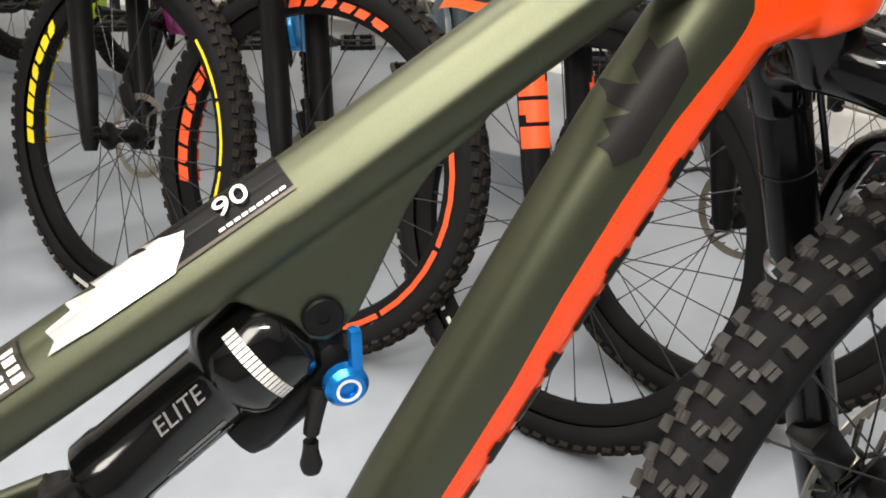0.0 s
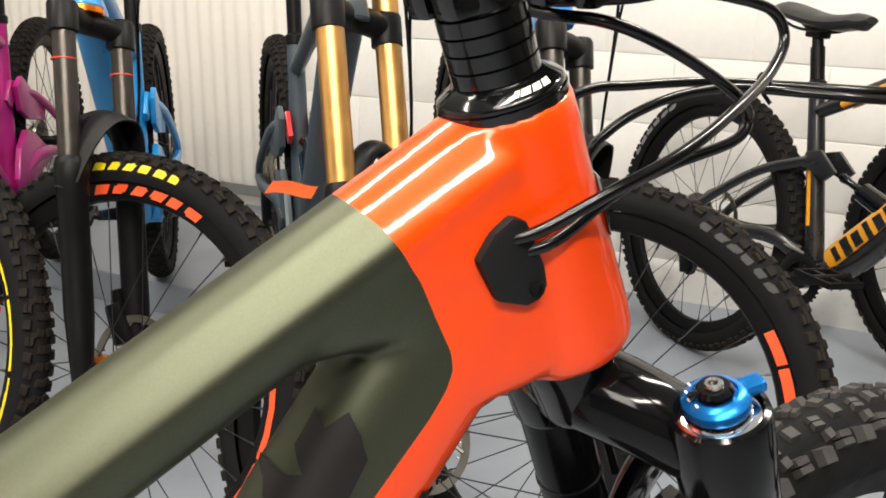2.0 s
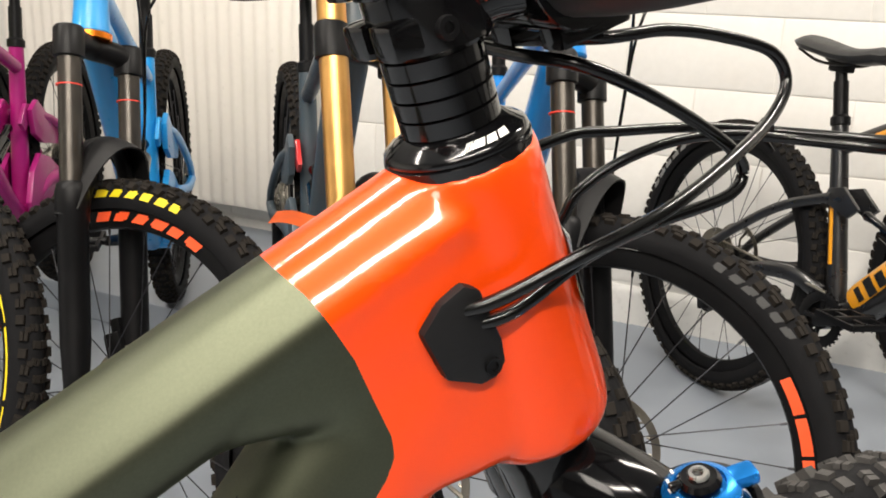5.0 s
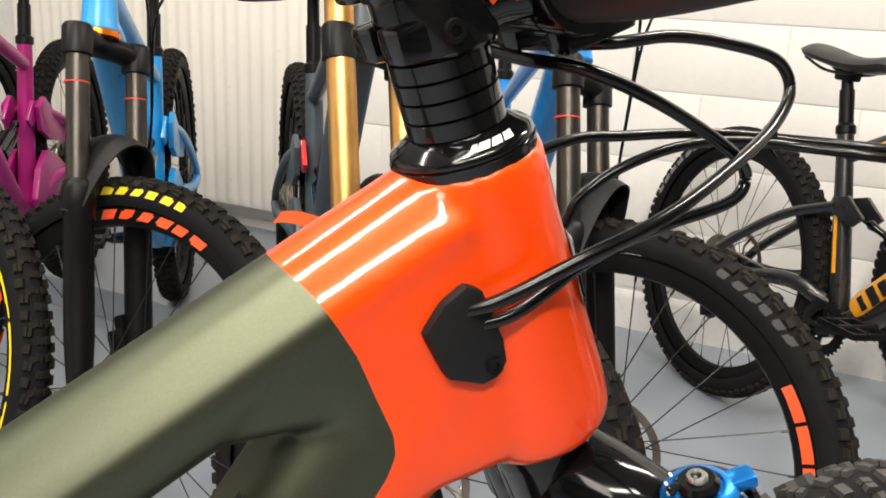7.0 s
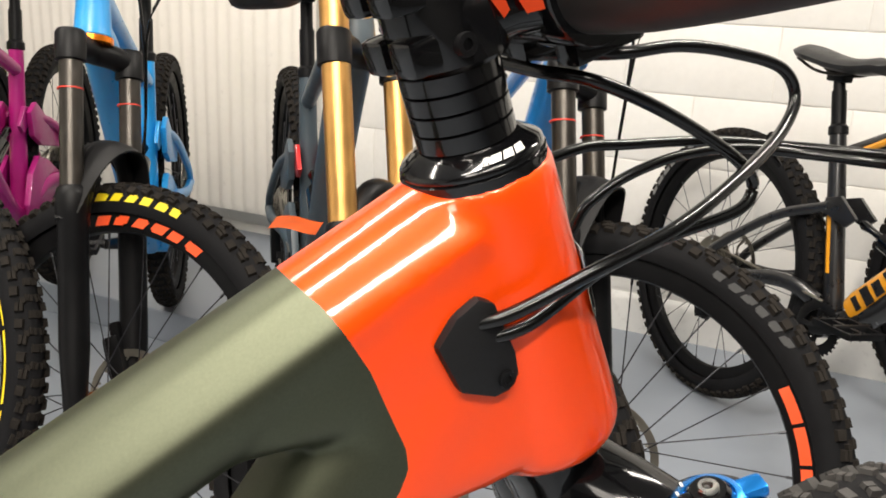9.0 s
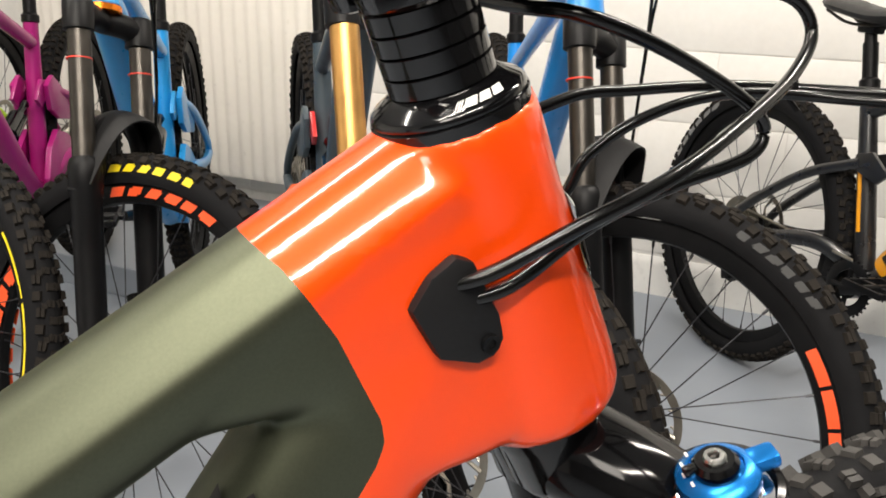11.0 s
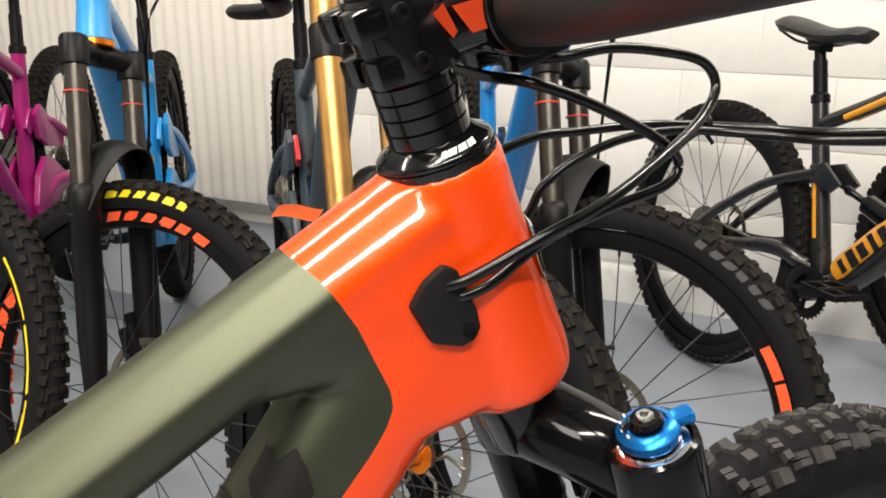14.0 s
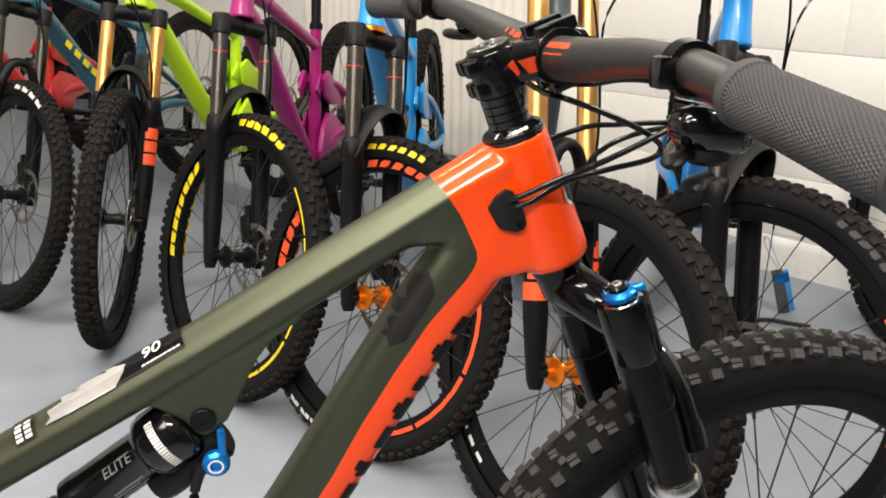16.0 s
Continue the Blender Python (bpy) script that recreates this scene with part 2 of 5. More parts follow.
def wheel(parent, m, R=0.371, w=0.062, bsd=0.311, fine=False, rim_mat=RIMBLACK, tyre_mat=RUBBER, tread_mat=DUSTY, hub_mat=BLACKSATIN,
          prints=(), rotor_side=1, rotor=0.09, spokes=28, name="front_wheel", cogs=False):
    """prints: rows of (material, r0, r1, a0, a1, n, gap, slant) on both walls. Returns the wheel."""
    key = (R, w, bsd, fine)
    bm = B()
    lathe(bm, [(bsd + 0.007, -0.0165), (bsd + 0.007, -0.013), (bsd, -0.012), (bsd, 0.012), (bsd + 0.007, 0.013), (bsd + 0.007, 0.0165), (bsd - 0.004, 0.0165),
               (bsd - 0.022, 0.009), (bsd - 0.025, 0), (bsd - 0.022, -0.009), (bsd - 0.004, -0.0165)], (0, 0, 0), (0, 1, 0), seg=72, closed=True)
    rim = part(name, bm, rim_mat, parent, "black rim with wire spokes", m=m)
    if key not in WHEELS:
        t0 = part("tyre", tyre_mesh(R, w, fine), [tyre_mat, tread_mat], rim, "knobbly black tyre")
        WHEELS[key] = t0.data
    else:
        t0 = new("tyre", WHEELS[key])
        t0.parent = rim
        t0["label"] = "knobbly black tyre"
        if (t0.data.materials[0], t0.data.materials[1]) != (tyre_mat, tread_mat):
            for i, k in enumerate((tyre_mat, tread_mat)):
                t0.material_slots[i].link = "OBJECT"
                t0.material_slots[i].material = k
    bm = B()
    lathe(bm, [(0.0, -0.055), (0.010, -0.055), (0.011, -0.04), (0.028, -0.036), (0.029, -0.031), (0.017, -0.027), (0.014, 0), (0.017, 0.027), (0.029, 0.031), (0.028, 0.036), (0.011, 0.04),
               (0.010, 0.055), (0.0, 0.055)], (0, 0, 0), (0, 1, 0), seg=20)
    part("hub", bm, hub_mat, rim, "hub with two flanges")
    s0 = None
    for side in (1, -1):
        a = Vector((math.sin(0.9) * 0.026, side * 0.033, math.cos(0.9) * 0.026))
        b = Vector((0, side * 0.004, bsd - 0.022))
        bm = tube(B(), [a, a.lerp(b, 0.955), a.lerp(b, 0.957), b + Vector((0, 0, 0.003))], [0.0011, 0.0011, 0.0022, 0.0022], 5)
        s0 = part("spoke", bm, SPOKE, rim)
        a2 = Vector((-a.x, a.y, a.z))
        bm = tube(B(), [a2, a2.lerp(b, 0.955), a2.lerp(b, 0.957), b + Vector((0, 0, 0.003))], [0.0011, 0.0011, 0.0022, 0.0022], 5)
        s1 = part("spoke", bm, SPOKE, rim)
        n = spokes // 2
        for k in range(n):
            src = s0 if k % 2 else s1
            q = Matrix.Rotation(math.tau * (k + (0.5 if side > 0 else 0)) / n, 4, "Y")
            if k < 2:
                src.matrix_local = q
            else:
                again(src, rim, q)
    bm = B()
    y = rotor_side * 0.046
    lathe(bm, [(rotor - 0.013, -0.001), (rotor, -0.001), (rotor, 0.001), (rotor - 0.013, 0.001)], (0, y, 0), (0, y + 1, 0), seg=48, closed=True)
    lathe(bm, [(0.018, -0.001), (0.026, -0.001), (0.026, 0.001), (0.018, 0.001)], (0, y, 0), (0, y + 1, 0), seg=24, closed=True)
    for k in range(6):
        q = Matrix.Rotation(k * math.tau / 6, 4, "Y")
        tube(bm, [q @ Vector((0.022, y, 0)), q @ Vector((0.045, y, 0.018)), q @ Vector((rotor - 0.01, y, 0.014))], [0.004, 0.003, 0.004], 6, flat=1.0)
        for j in range(3):
            q2 = Matrix.Rotation((k + j / 3) * math.tau / 6, 4, "Y")
            tube(bm, [q2 @ Vector((rotor - 0.013, y, 0)), q2 @ Vector((rotor - 0.018, y, 0.004))], 0.002, 5)
    part("brake_rotor", bm, STEEL, rim, "drilled steel brake rotor")
    if cogs:
        for j in range(10):
            bm = B()
            r = 0.075 - j * 0.0058
            yy = -0.022 - j * 0.0038
            lathe(bm, [(r - 0.012, -0.0009), (r, -0.0009), (r, 0.0009), (r - 0.012, 0.0009)], (0, yy, 0), (0, yy + 1, 0), seg=32, closed=True)
            part("sprocket", bm, STEEL, rim, "steel sprocket")
    def wall_y(r):
        if r < bsd + 0.006:
            return 0.0172
        return w * 0.47 * math.sqrt(max(0.05, 1 - ((r - (R - 0.006 - w * 0.46)) / (w * 0.46)) ** 2)) + 0.0012

    for mt, r0, r1, a0, a1, cnt, gap, slant in prints:
        ya, yb = wall_y(r0), wall_y(r1)
        step = (a1 - a0) / cnt
        for s in (1, -1):
            rnd = random.Random(cnt * 7 + int(r0 * 1000))
            for k in range(cnt):
                q = Matrix.Rotation(radians(a0 + k * step), 4, "Y")
                if cnt < 5:
                    part("print", arc_blocks(B(), r0, r1, s * ya, 0, step, 1, gap, ya - yb, slant), mt, rim, "printed mark", m=q)
                else:
                    part("print", glyph(r0, r1, s, ya, yb, step * (1 - gap * rnd.uniform(0.55, 1.1)), slant + rnd.uniform(-0.012, 0.012), rnd.randrange(4)), mt, rim, "printed mark", m=q)
    return rim


WHEELS = {}

# ---- mountain bikes of the row: x ahead, y to the left, front axle over the origin ----
HEAD = radians(25)
D_AX = Vector((-math.sin(HEAD), 0, math.cos(HEAD)))
E_AX = Vector((math.cos(HEAD), 0, math.sin(HEAD)))


def steer(R, deg):
    """The turn of fork, wheel and bar about the steering axis."""
    p = Vector((0, 0, R)) - E_AX * 0.044
    return Matrix.Translation(p) @ Matrix.Rotation(radians(deg), 4, D_AX) @ Matrix.Translation(-p)


def mudguard(root, M, R, p0):
    """A moulded guard over the tyre, tied to the fork's bridge."""
    bm = B()
    n, rows = 8, 25
    grid = []
    for i in range(n + 1):
        k = i / n
        row = []
        for j in range(rows):
            s = -1 + 2 * j / (rows - 1)
            e = 0.030 + (k - 0.35) * (0.030 + 0.065 * (1 - s * s))
            h = 0.315 + 0.128 * (1 - abs(s) ** 2.4) - 6.0 * (e - 0.03) ** 2
            row.append(bm.verts.new(p0 + D_AX * h + E_AX * e + Vector((0, s * 0.084, 0))))
        grid.append(row)
    for i in range(n):
        for j in range(rows - 1):
            bm.faces.new((grid[i][j], grid[i + 1][j], grid[i + 1][j + 1], grid[i][j + 1]))
    bmesh.ops.recalc_face_normals(bm, faces=bm.faces)
    bmesh.ops.solidify(bm, geom=bm.faces[:], thickness=0.003)
    part("mudguard", bm, BLACKMATT, root, "black moulded plastic mudguard", m=M)


def fork(root, M, R, stan, lower, lower_print=None, dual=False, ring=None, ring_col=None, guard=False):
    a = Vector((0, 0, R))
    p0 = a - E_AX * 0.044
    off = 0.069
    crown = p0 + D_AX * (0.622 if dual else 0.592)
    hub_y = 0.055
    top_len = 0.700 if dual else 0.545
    for s in (1, -1):
        top = crown + E_AX * 0.018 + Vector((0, s * off, 0)) + D_AX * (0.17 if dual else 0.012)
        foot = a + Vector((0, s * off, 0)) - D_AX * 0.0 - E_AX * 0.012
        seal = foot + (crown + E_AX * 0.018 + Vector((0, s * off, 0)) - foot) * 0.60
        bm = tube(B(), [seal - D_AX * 0.05, top], 0.0185 if not dual else 0.0205, 20)
        st = part("stanchion", bm, stan, root, "gold coated stanchion tube" if stan is GOLD else "dark grey stanchion tube", m=M)
        if ring_col:
            bm = lathe(B(), [(0.0188, -0.0015), (0.0205, -0.001), (0.0205, 0.001), (0.0188, 0.0015)], crown - D_AX * 0.075 + E_AX * 0.018 + Vector((0, s * off, 0)), crown + E_AX * 0.018 + Vector((0, s * off, 0)), 20)
            part("travel_ring", bm, ring_col, st, "rubber travel ring")
        bm = B()
        d = (seal - foot)
        L = d.length
        lathe(bm, [(0.0, -0.03), (0.012, -0.03), (0.017, -0.015), (0.019, 0.02), (0.0235, 0.10), (0.024, L - 0.05), (0.0265, L - 0.045), (0.0265, L - 0.012), (0.0235, L), (0.019, L + 0.004)], foot, seal, 22)
        brick_box(bm, foot + Vector((0, -s * 0.004, 0)), (0.028, 0.02, 0.05), bevel=0.006)
        lw = part("lower_leg", bm, lower, root, "black cast lower fork leg", m=M)
        if lower_print:
            # three block marks running down the outside and the front of the leg
            for k in range(3):
                bm = B()
                low = 0.36 if dual else 0.46
                h0, h1 = L * (low + 0.105 * k), L * (low + 0.105 * k + 0.088)
                vs = []
                for h in (h0, h0 + (h1 - h0) * 0.35, h0 + (h1 - h0) * 0.65, h1):
                    vs.append([bm.verts.new(foot + d.normalized() * h + (Vector((0, s, 0)) * math.cos(t) + E_AX * math.sin(t)) * 0.0246) for t in [radians(-25 + 130 * i / 8) for i in range(9)]])
                for j in range(3):
                    for i in range(8):
                        hole = (k == 1 and j == 0 and i < 2) or (k == 2 and j == 2 and i > 6)
                        if not hole:
                            bm.faces.new((vs[j][i], vs[j][i + 1], vs[j + 1][i + 1], vs[j + 1][i]))
                part("print", bm, lower_print, lw, "orange block mark")
    # bridge between the legs, in front of the tyre
    y0 = off
    br = p0 + D_AX * 0.405 + E_AX * 0.03
    arch = smoothed([p0 + D_AX * 0.30 + E_AX * 0.024 + Vector((0, k * off, 0)) + D_AX * (0.128 * (1 - abs(k) ** 2.6)) + E_AX * (0.012 * (1 - k * k)) for k in (1.0, 0.92, 0.72, 0.4, 0, -0.4, -0.72, -0.92, -1.0)], 4)
    bm = tube(B(), arch, [0.0125 + 0.009 * abs(1 - 2 * i / (len(arch) - 1)) ** 2.2 for i in range(len(arch))], 12, flat=1.35)
    part("bridge", bm, lower, root, "arched fork bridge", m=M)
    bm = B()
    for lv in ((0.0, 0.155) if dual else (0.0,)):
        c = crown + D_AX * lv
        tube(bm, smoothed([c + E_AX * 0.018 + Vector((0, off, -0.004)), c + E_AX * 0.010 + Vector((0, off * 0.55, 0.004)), c + D_AX * 0.006, c + E_AX * 0.010 + Vector((0, -off * 0.55, 0.004)), c + E_AX * 0.018 + Vector((0, -off, -0.004))], 5), [0.021] * 21, 12, flat=1.0)
        for s in (1, -1):
            e = c + E_AX * 0.018 + Vector((0, s * off, 0))
            lathe(bm, [(0.019, -0.03), (0.0245, -0.028), (0.0245, 0.016), (0.021, 0.022), (0.0, 0.022)], e, e + D_AX, 20)
    part("crown", bm, BLACKSATIN, root, "forged black fork crown", m=M)
    bm = tube(B(), [a - Vector((0, 0.075, 0)), a + Vector((0, 0.075, 0))], 0.009, 12)
    tube(bm, [a + Vector((0, 0.072, 0)), a + Vector((-0.01, 0.082, 0.02)), a + Vector((-0.02, 0.082, 0.06))], [0.006, 0.005, 0.004], 8)
    part("axle", bm, BLACKSATIN, root, "through axle with lever", m=M)
    c = a + Vector((-0.06, 0.052, 0.055))
    bm = brick_box(B(), (0, 0, 0), (0.035, 0.034, 0.075), bevel=0.007)
    brick_box(bm, (0.01, 0.0, 0.045), (0.02, 0.026, 0.03), bevel=0.005)
    bmesh.ops.transform(bm, matrix=Matrix.Translation(c) @ Matrix.Rotation(-0.7, 4, "Y"), verts=bm.verts)
    part("brake_caliper", bm, BLACKSATIN, root, "black brake caliper", m=M)
    if guard:
        mudguard(root, M, R, p0)


def cockpit(root, M, R, bar_y=0.385, head=0.148, dual=False):
    a = Vector((0, 0, R))
    p0 = a - E_AX * 0.044
    t = p0 + D_AX * (0.592 + head)
    bm = lathe(B(), [(0.024, 0), (0.025, 0.006), (0.019, 0.014), (0.018, 0.05), (0.02, 0.052), (0.02, 0.088), (0.012, 0.092), (0, 0.092)], t, t + D_AX, 20)
    part("headset_cover", bm, BLACKSATIN, root, "black headset cover and spacers", m=M)
    c = t + D_AX * 0.07
    b = c + E_AX * 0.048
    bm = tube(B(), [c - E_AX * 0.012, b + E_AX * 0.012], [0.021, 0.023], 12)
    tube(bm, [b - Vector((0, 0.026, 0)), b + Vector((0, 0.026, 0))], 0.024, 14)
    part("stem", bm, BLACKSATIN, root, "short black stem", m=M)
    pts = [b + Vector((-0.045, -bar_y, 0.03)), b + Vector((-0.02, -0.22, 0.026)), b + Vector((0, -0.07, 0.004)), b, b + Vector((0, 0.07, 0.004)), b + Vector((-0.02, 0.22, 0.026)), b + Vector((-0.045, bar_y, 0.03))]
    bm = tube(B(), smoothed(pts, 5), 0.0135, 12)
    part("handlebar", bm, BLACKSATIN, root, "wide black riser handlebar", m=M)
    for s in (1, -1):
        g0 = b + Vector((-0.046, s * bar_y, 0.03))
        g1 = b + Vector((-0.027, s * (bar_y - 0.13), 0.028))
        bm = B()
        prof = [(0.0, 0), (0.017, 0.0)]
        for k in range(14):
            prof += [(0.0165, 0.004 + k * 0.009), (0.0155, 0.0085 + k * 0.009)]
        lathe(bm, prof + [(0.018, 0.128), (0.018, 0.135), (0.0, 0.135)], g0, g1, 16)
        part("grip", bm, BLACKMATT, root, "black ribbed rubber grip", m=M)
        l0 = b + Vector((-0.02, s * (bar_y - 0.17), 0.027))
        bm = tube(B(), [l0 - Vector((0, 0.008, 0)), l0 + Vector((0, 0.008, 0))], 0.018, 12)
        tube(bm, [l0 + Vector((0.015, 0, -0.01)), l0 + Vector((0.045, -s * 0.05, -0.012))], [0.011, 0.013], 10)
        tube(bm, smoothed([l0 + Vector((0.04, 0, -0.014)), l0 + Vector((0.06, s * 0.04, -0.02)), l0 + Vector((0.05, s * 0.09, -0.022)), l0 + Vector((0.055, s * 0.13, -0.02))], 4), 0.006, 8, flat=1.6)
        part("brake_lever", bm, BLACKSATIN, root, "black hydraulic brake lever", m=M)
        h = [l0 + Vector((0.05, -s * 0.055, -0.012)), l0 + Vector((0.10, -s * 0.10, 0.0)), p0 + D_AX * 0.74 + E_AX * 0.13 + Vector((0, s * 0.07, 0)), p0 + D_AX * 0.64 + E_AX * 0.11 + Vector((0, s * 0.01, 0)),
             p0 + D_AX * 0.47 + E_AX * 0.06 + Vector((0, 0.06, 0)), p0 + D_AX * 0.3 + E_AX * 0.03 + Vector((0, 0.07, 0))]
        part("brake_hose", tube(B(), smoothed(h, 6), 0.0026, 7), HOSE, root, m=M)


def frame_parts(root, R, paint, accent, seat_h=0.0, shock_col=BLACKGLOSS, dec=None, yoke=False, panel=None, ring=None):
    a = Vector((0, 0, R))
    p0 = a - E_AX * 0.044
    hb, ht = p0 + D_AX * 0.620, p0 + D_AX * 0.740
    bb = Vector((-0.80, 0, 0.345))
    ra = Vector((-1.225, 0, R))
    st = bb + Vector((-0.125, 0, 0.43))
    bm = lathe(B(), [(0.030, 0), (0.0325, 0.004), (0.0305, 0.02), (0.028, 0.06), (0.0275, 0.113), (0.0285, 0.117)], hb, ht, 24)
    part("head_tube", bm, paint, root, "painted head tube")
    bm = tube(B(), smoothed([hb.lerp(ht, 0.72), hb.lerp(ht, 0.6) + Vector((-0.2, 0, -0.075)), st + Vector((0.02, 0, -0.05))], 6), [0.026, 0.026, 0.025, 0.024, 0.023, 0.022, 0.021, 0.020, 0.019, 0.019, 0.018, 0.018, 0.018], 14, flat=0.9)
    part("top_tube", bm, paint, root, "painted top tube")
    bm = tube(B(), smoothed([hb.lerp(ht, 0.25), hb.lerp(ht, 0.2) + Vector((-0.09, 0, -0.10)), bb + Vector((0.12, 0, 0.10)), bb], 6), [0.026, 0.028, 0.030, 0.032, 0.034, 0.034, 0.034, 0.034, 0.034, 0.034, 0.034, 0.033, 0.032, 0.031, 0.030, 0.030, 0.030, 0.03, 0.03], 16, flat=0.95)
    dt = part("down_tube", bm, paint, root, "thick painted down tube")
    if dec:
        ax = (hb - bb).normalized()
        up = ax.cross(Vector((0, 1, 0)))
        for k in range(7):
            for s in (1, -1):
                bm = B()
                c = bb.lerp(hb, 0.30 + k * 0.07) + Vector((0, s * 0.0335, 0.0)) + up * 0.0
                brick_box(bm, (0, 0, 0), (0.030, 0.003, 0.022), m=Matrix.Translation(c) @ Matrix.Rotation(-math.atan2(ax.z, ax.x), 4, "Y"))
                part("print", bm, dec, dt, "block mark on the tube")
    bm = tube(B(), [bb, st], [0.024, 0.0185], 14)
    lathe(bm, [(0.0, -0.045), (0.024, -0.045), (0.024, 0.045), (0.0, 0.045)], bb, bb + Vector((0, 1, 0)), 20)
    part("seat_tube", bm, paint, root, "painted seat tube")
    piv = bb + Vector((-0.03, 0, 0.05))
    link = bb + Vector((-0.07, 0, 0.27))
    for s in (1, -1):
        yr = s * 0.062
        bm = tube(B(), smoothed([piv + Vector((0, s * 0.03, 0)), piv + Vector((-0.10, s * 0.045, 0.02)), ra + Vector((0.12, yr, 0.01)), ra + Vector((0, yr, 0))], 5), [0.019] * 8 + [0.015] * 8, 10, flat=0.8)
        part("chain_stay", bm, paint, root, "painted chain stay")
        bm = tube(B(), smoothed([link + Vector((0, s * 0.03, 0)), link + Vector((-0.14, s * 0.05, -0.06)), ra + Vector((0.05, yr, 0.06)), ra + Vector((0, yr, 0))], 5), 0.0125, 10, flat=0.8)
        part("seat_stay", bm, paint, root, "painted seat stay")
        bm = slab(B(), [(link.x - 0.015, link.z - 0.015), (link.x + 0.06, link.z - 0.035), (link.x + 0.085, link.z - 0.01), (link.x + 0.03, link.z + 0.03), (link.x - 0.012, link.z + 0.018)], s * 0.024, s * 0.034, bevel=0.002)
        part("rocker_link", bm, accent, root, "pivoting suspension link")
        if yoke:
            # deep moulded swing arm beside the bottom bracket
            yk = [(bb.x - 0.05, bb.z - 0.035), (bb.x + 0.035, bb.z + 0.0), (bb.x + 0.05, bb.z + 0.06), (bb.x + 0.0, bb.z + 0.13), (bb.x - 0.07, bb.z + 0.16), (bb.x - 0.14, bb.z + 0.13), (bb.x - 0.25, bb.z + 0.055), (bb.x - 0.25, bb.z + 0.02), (bb.x - 0.14, bb.z + 0.02), (bb.x - 0.10, bb.z - 0.02)]
            part("swing_arm", slab(B(), yk, s * 0.030, s * 0.046, bevel=0.004), paint, root, "deep moulded swing arm")
            yk = [(link.x - 0.02, link.z + 0.03), (link.x + 0.035, link.z + 0.015), (link.x + 0.03, link.z - 0.05), (link.x - 0.03, link.z - 0.09), (link.x - 0.17, link.z - 0.13), (link.x - 0.19, link.z - 0.10)]
            part("stay_plate", slab(B(), yk, s * 0.034, s * 0.048, bevel=0.004), paint, root, "broad seat stay bridge")
    if ring:
        part("head_ring", lathe(B(), [(0.030, 0.0), (0.0335, 0.001), (0.034, 0.011), (0.030, 0.012)], hb - D_AX * 0.010, ht, 24), ring, root, "copper coloured headset ring")
    if panel:
        # coloured sleeve on the down tube, with dark marks, and two strips
        ax = (hb - bb).normalized()
        pd = [bb.lerp(hb, k) + Vector((0, 0, 0.002)) for k in (0.10, 0.13, 0.52, 0.55)]
        sl = part("down_tube_panel", tube(B(), pd, [0.034, 0.0375, 0.0375, 0.034], 18, flat=0.95), panel, root, "amber panel round the down tube")
        for k in range(8):
            for s in (1, -1):
                c = bb.lerp(hb, 0.15 + k * 0.044) + Vector((0, s * 0.0355, 0.0))
                bm = brick_box(B(), (0, 0, 0), (0.022 if k % 3 else 0.014, 0.003, 0.040 if k % 2 else 0.032), m=Matrix.Translation(c) @ Matrix.Rotation(-math.atan2(ax.z, ax.x), 4, "Y"))
                part("print", bm, BLACKPAINT, sl, "black block mark")
        for s in (1, -1):
            bm = tube(B(), [bb.lerp(st, 0.28) + Vector((0, s * 0.020, 0)), bb.lerp(st, 0.62) + Vector((0, s * 0.0185, 0))], 0.0055, 8)
            part("seat_tube_strip", bm, panel, root, "amber strip")
            t0, t1 = hb.lerp(ht, 0.6) + Vector((-0.2, s * 0.0185, -0.072)), st + Vector((0.10, s * 0.0165, -0.022))
            part("top_tube_strip", tube(B(), [t0, t1], 0.008, 8), panel, root, "amber strip")
    sh0, sh1 = link + Vector((0.075, 0, -0.02)), Vector((bb.x + 0.17, 0, bb.z + 0.20))
    L = (sh1 - sh0).length
    bm = lathe(B(), [(0.008, 0), (0.012, 0.01), (0.008, 0.03), (0.008, L * 0.4), (0.023, L * 0.42), (0.025, L * 0.9), (0.012, L), (0.0, L)], sh0, sh1, 20)
    part("rear_shock", bm, shock_col, root, "black air shock")
    post = (st - bb).normalized()
    s1 = st + post * (0.17 + seat_h)
    bm = tube(B(), [st - post * 0.02, st + post * 0.10], 0.0165, 14)
    lathe(bm, [(0.0165, 0), (0.022, 0.003), (0.022, 0.02), (0.0165, 0.026)], st - post * 0.004, st + post, 18)
    tube(bm, [st + post * 0.08, s1], 0.0135, 12)
    brick_box(bm, s1 + Vector((0, 0, 0.006)), (0.05, 0.035, 0.03), bevel=0.006)
    part("seat_post", bm, BLACKSATIN, root, "black dropper seat post")
    saddle(root, s1 + Vector((0, 0, 0.045)))
    crank(root, bb)


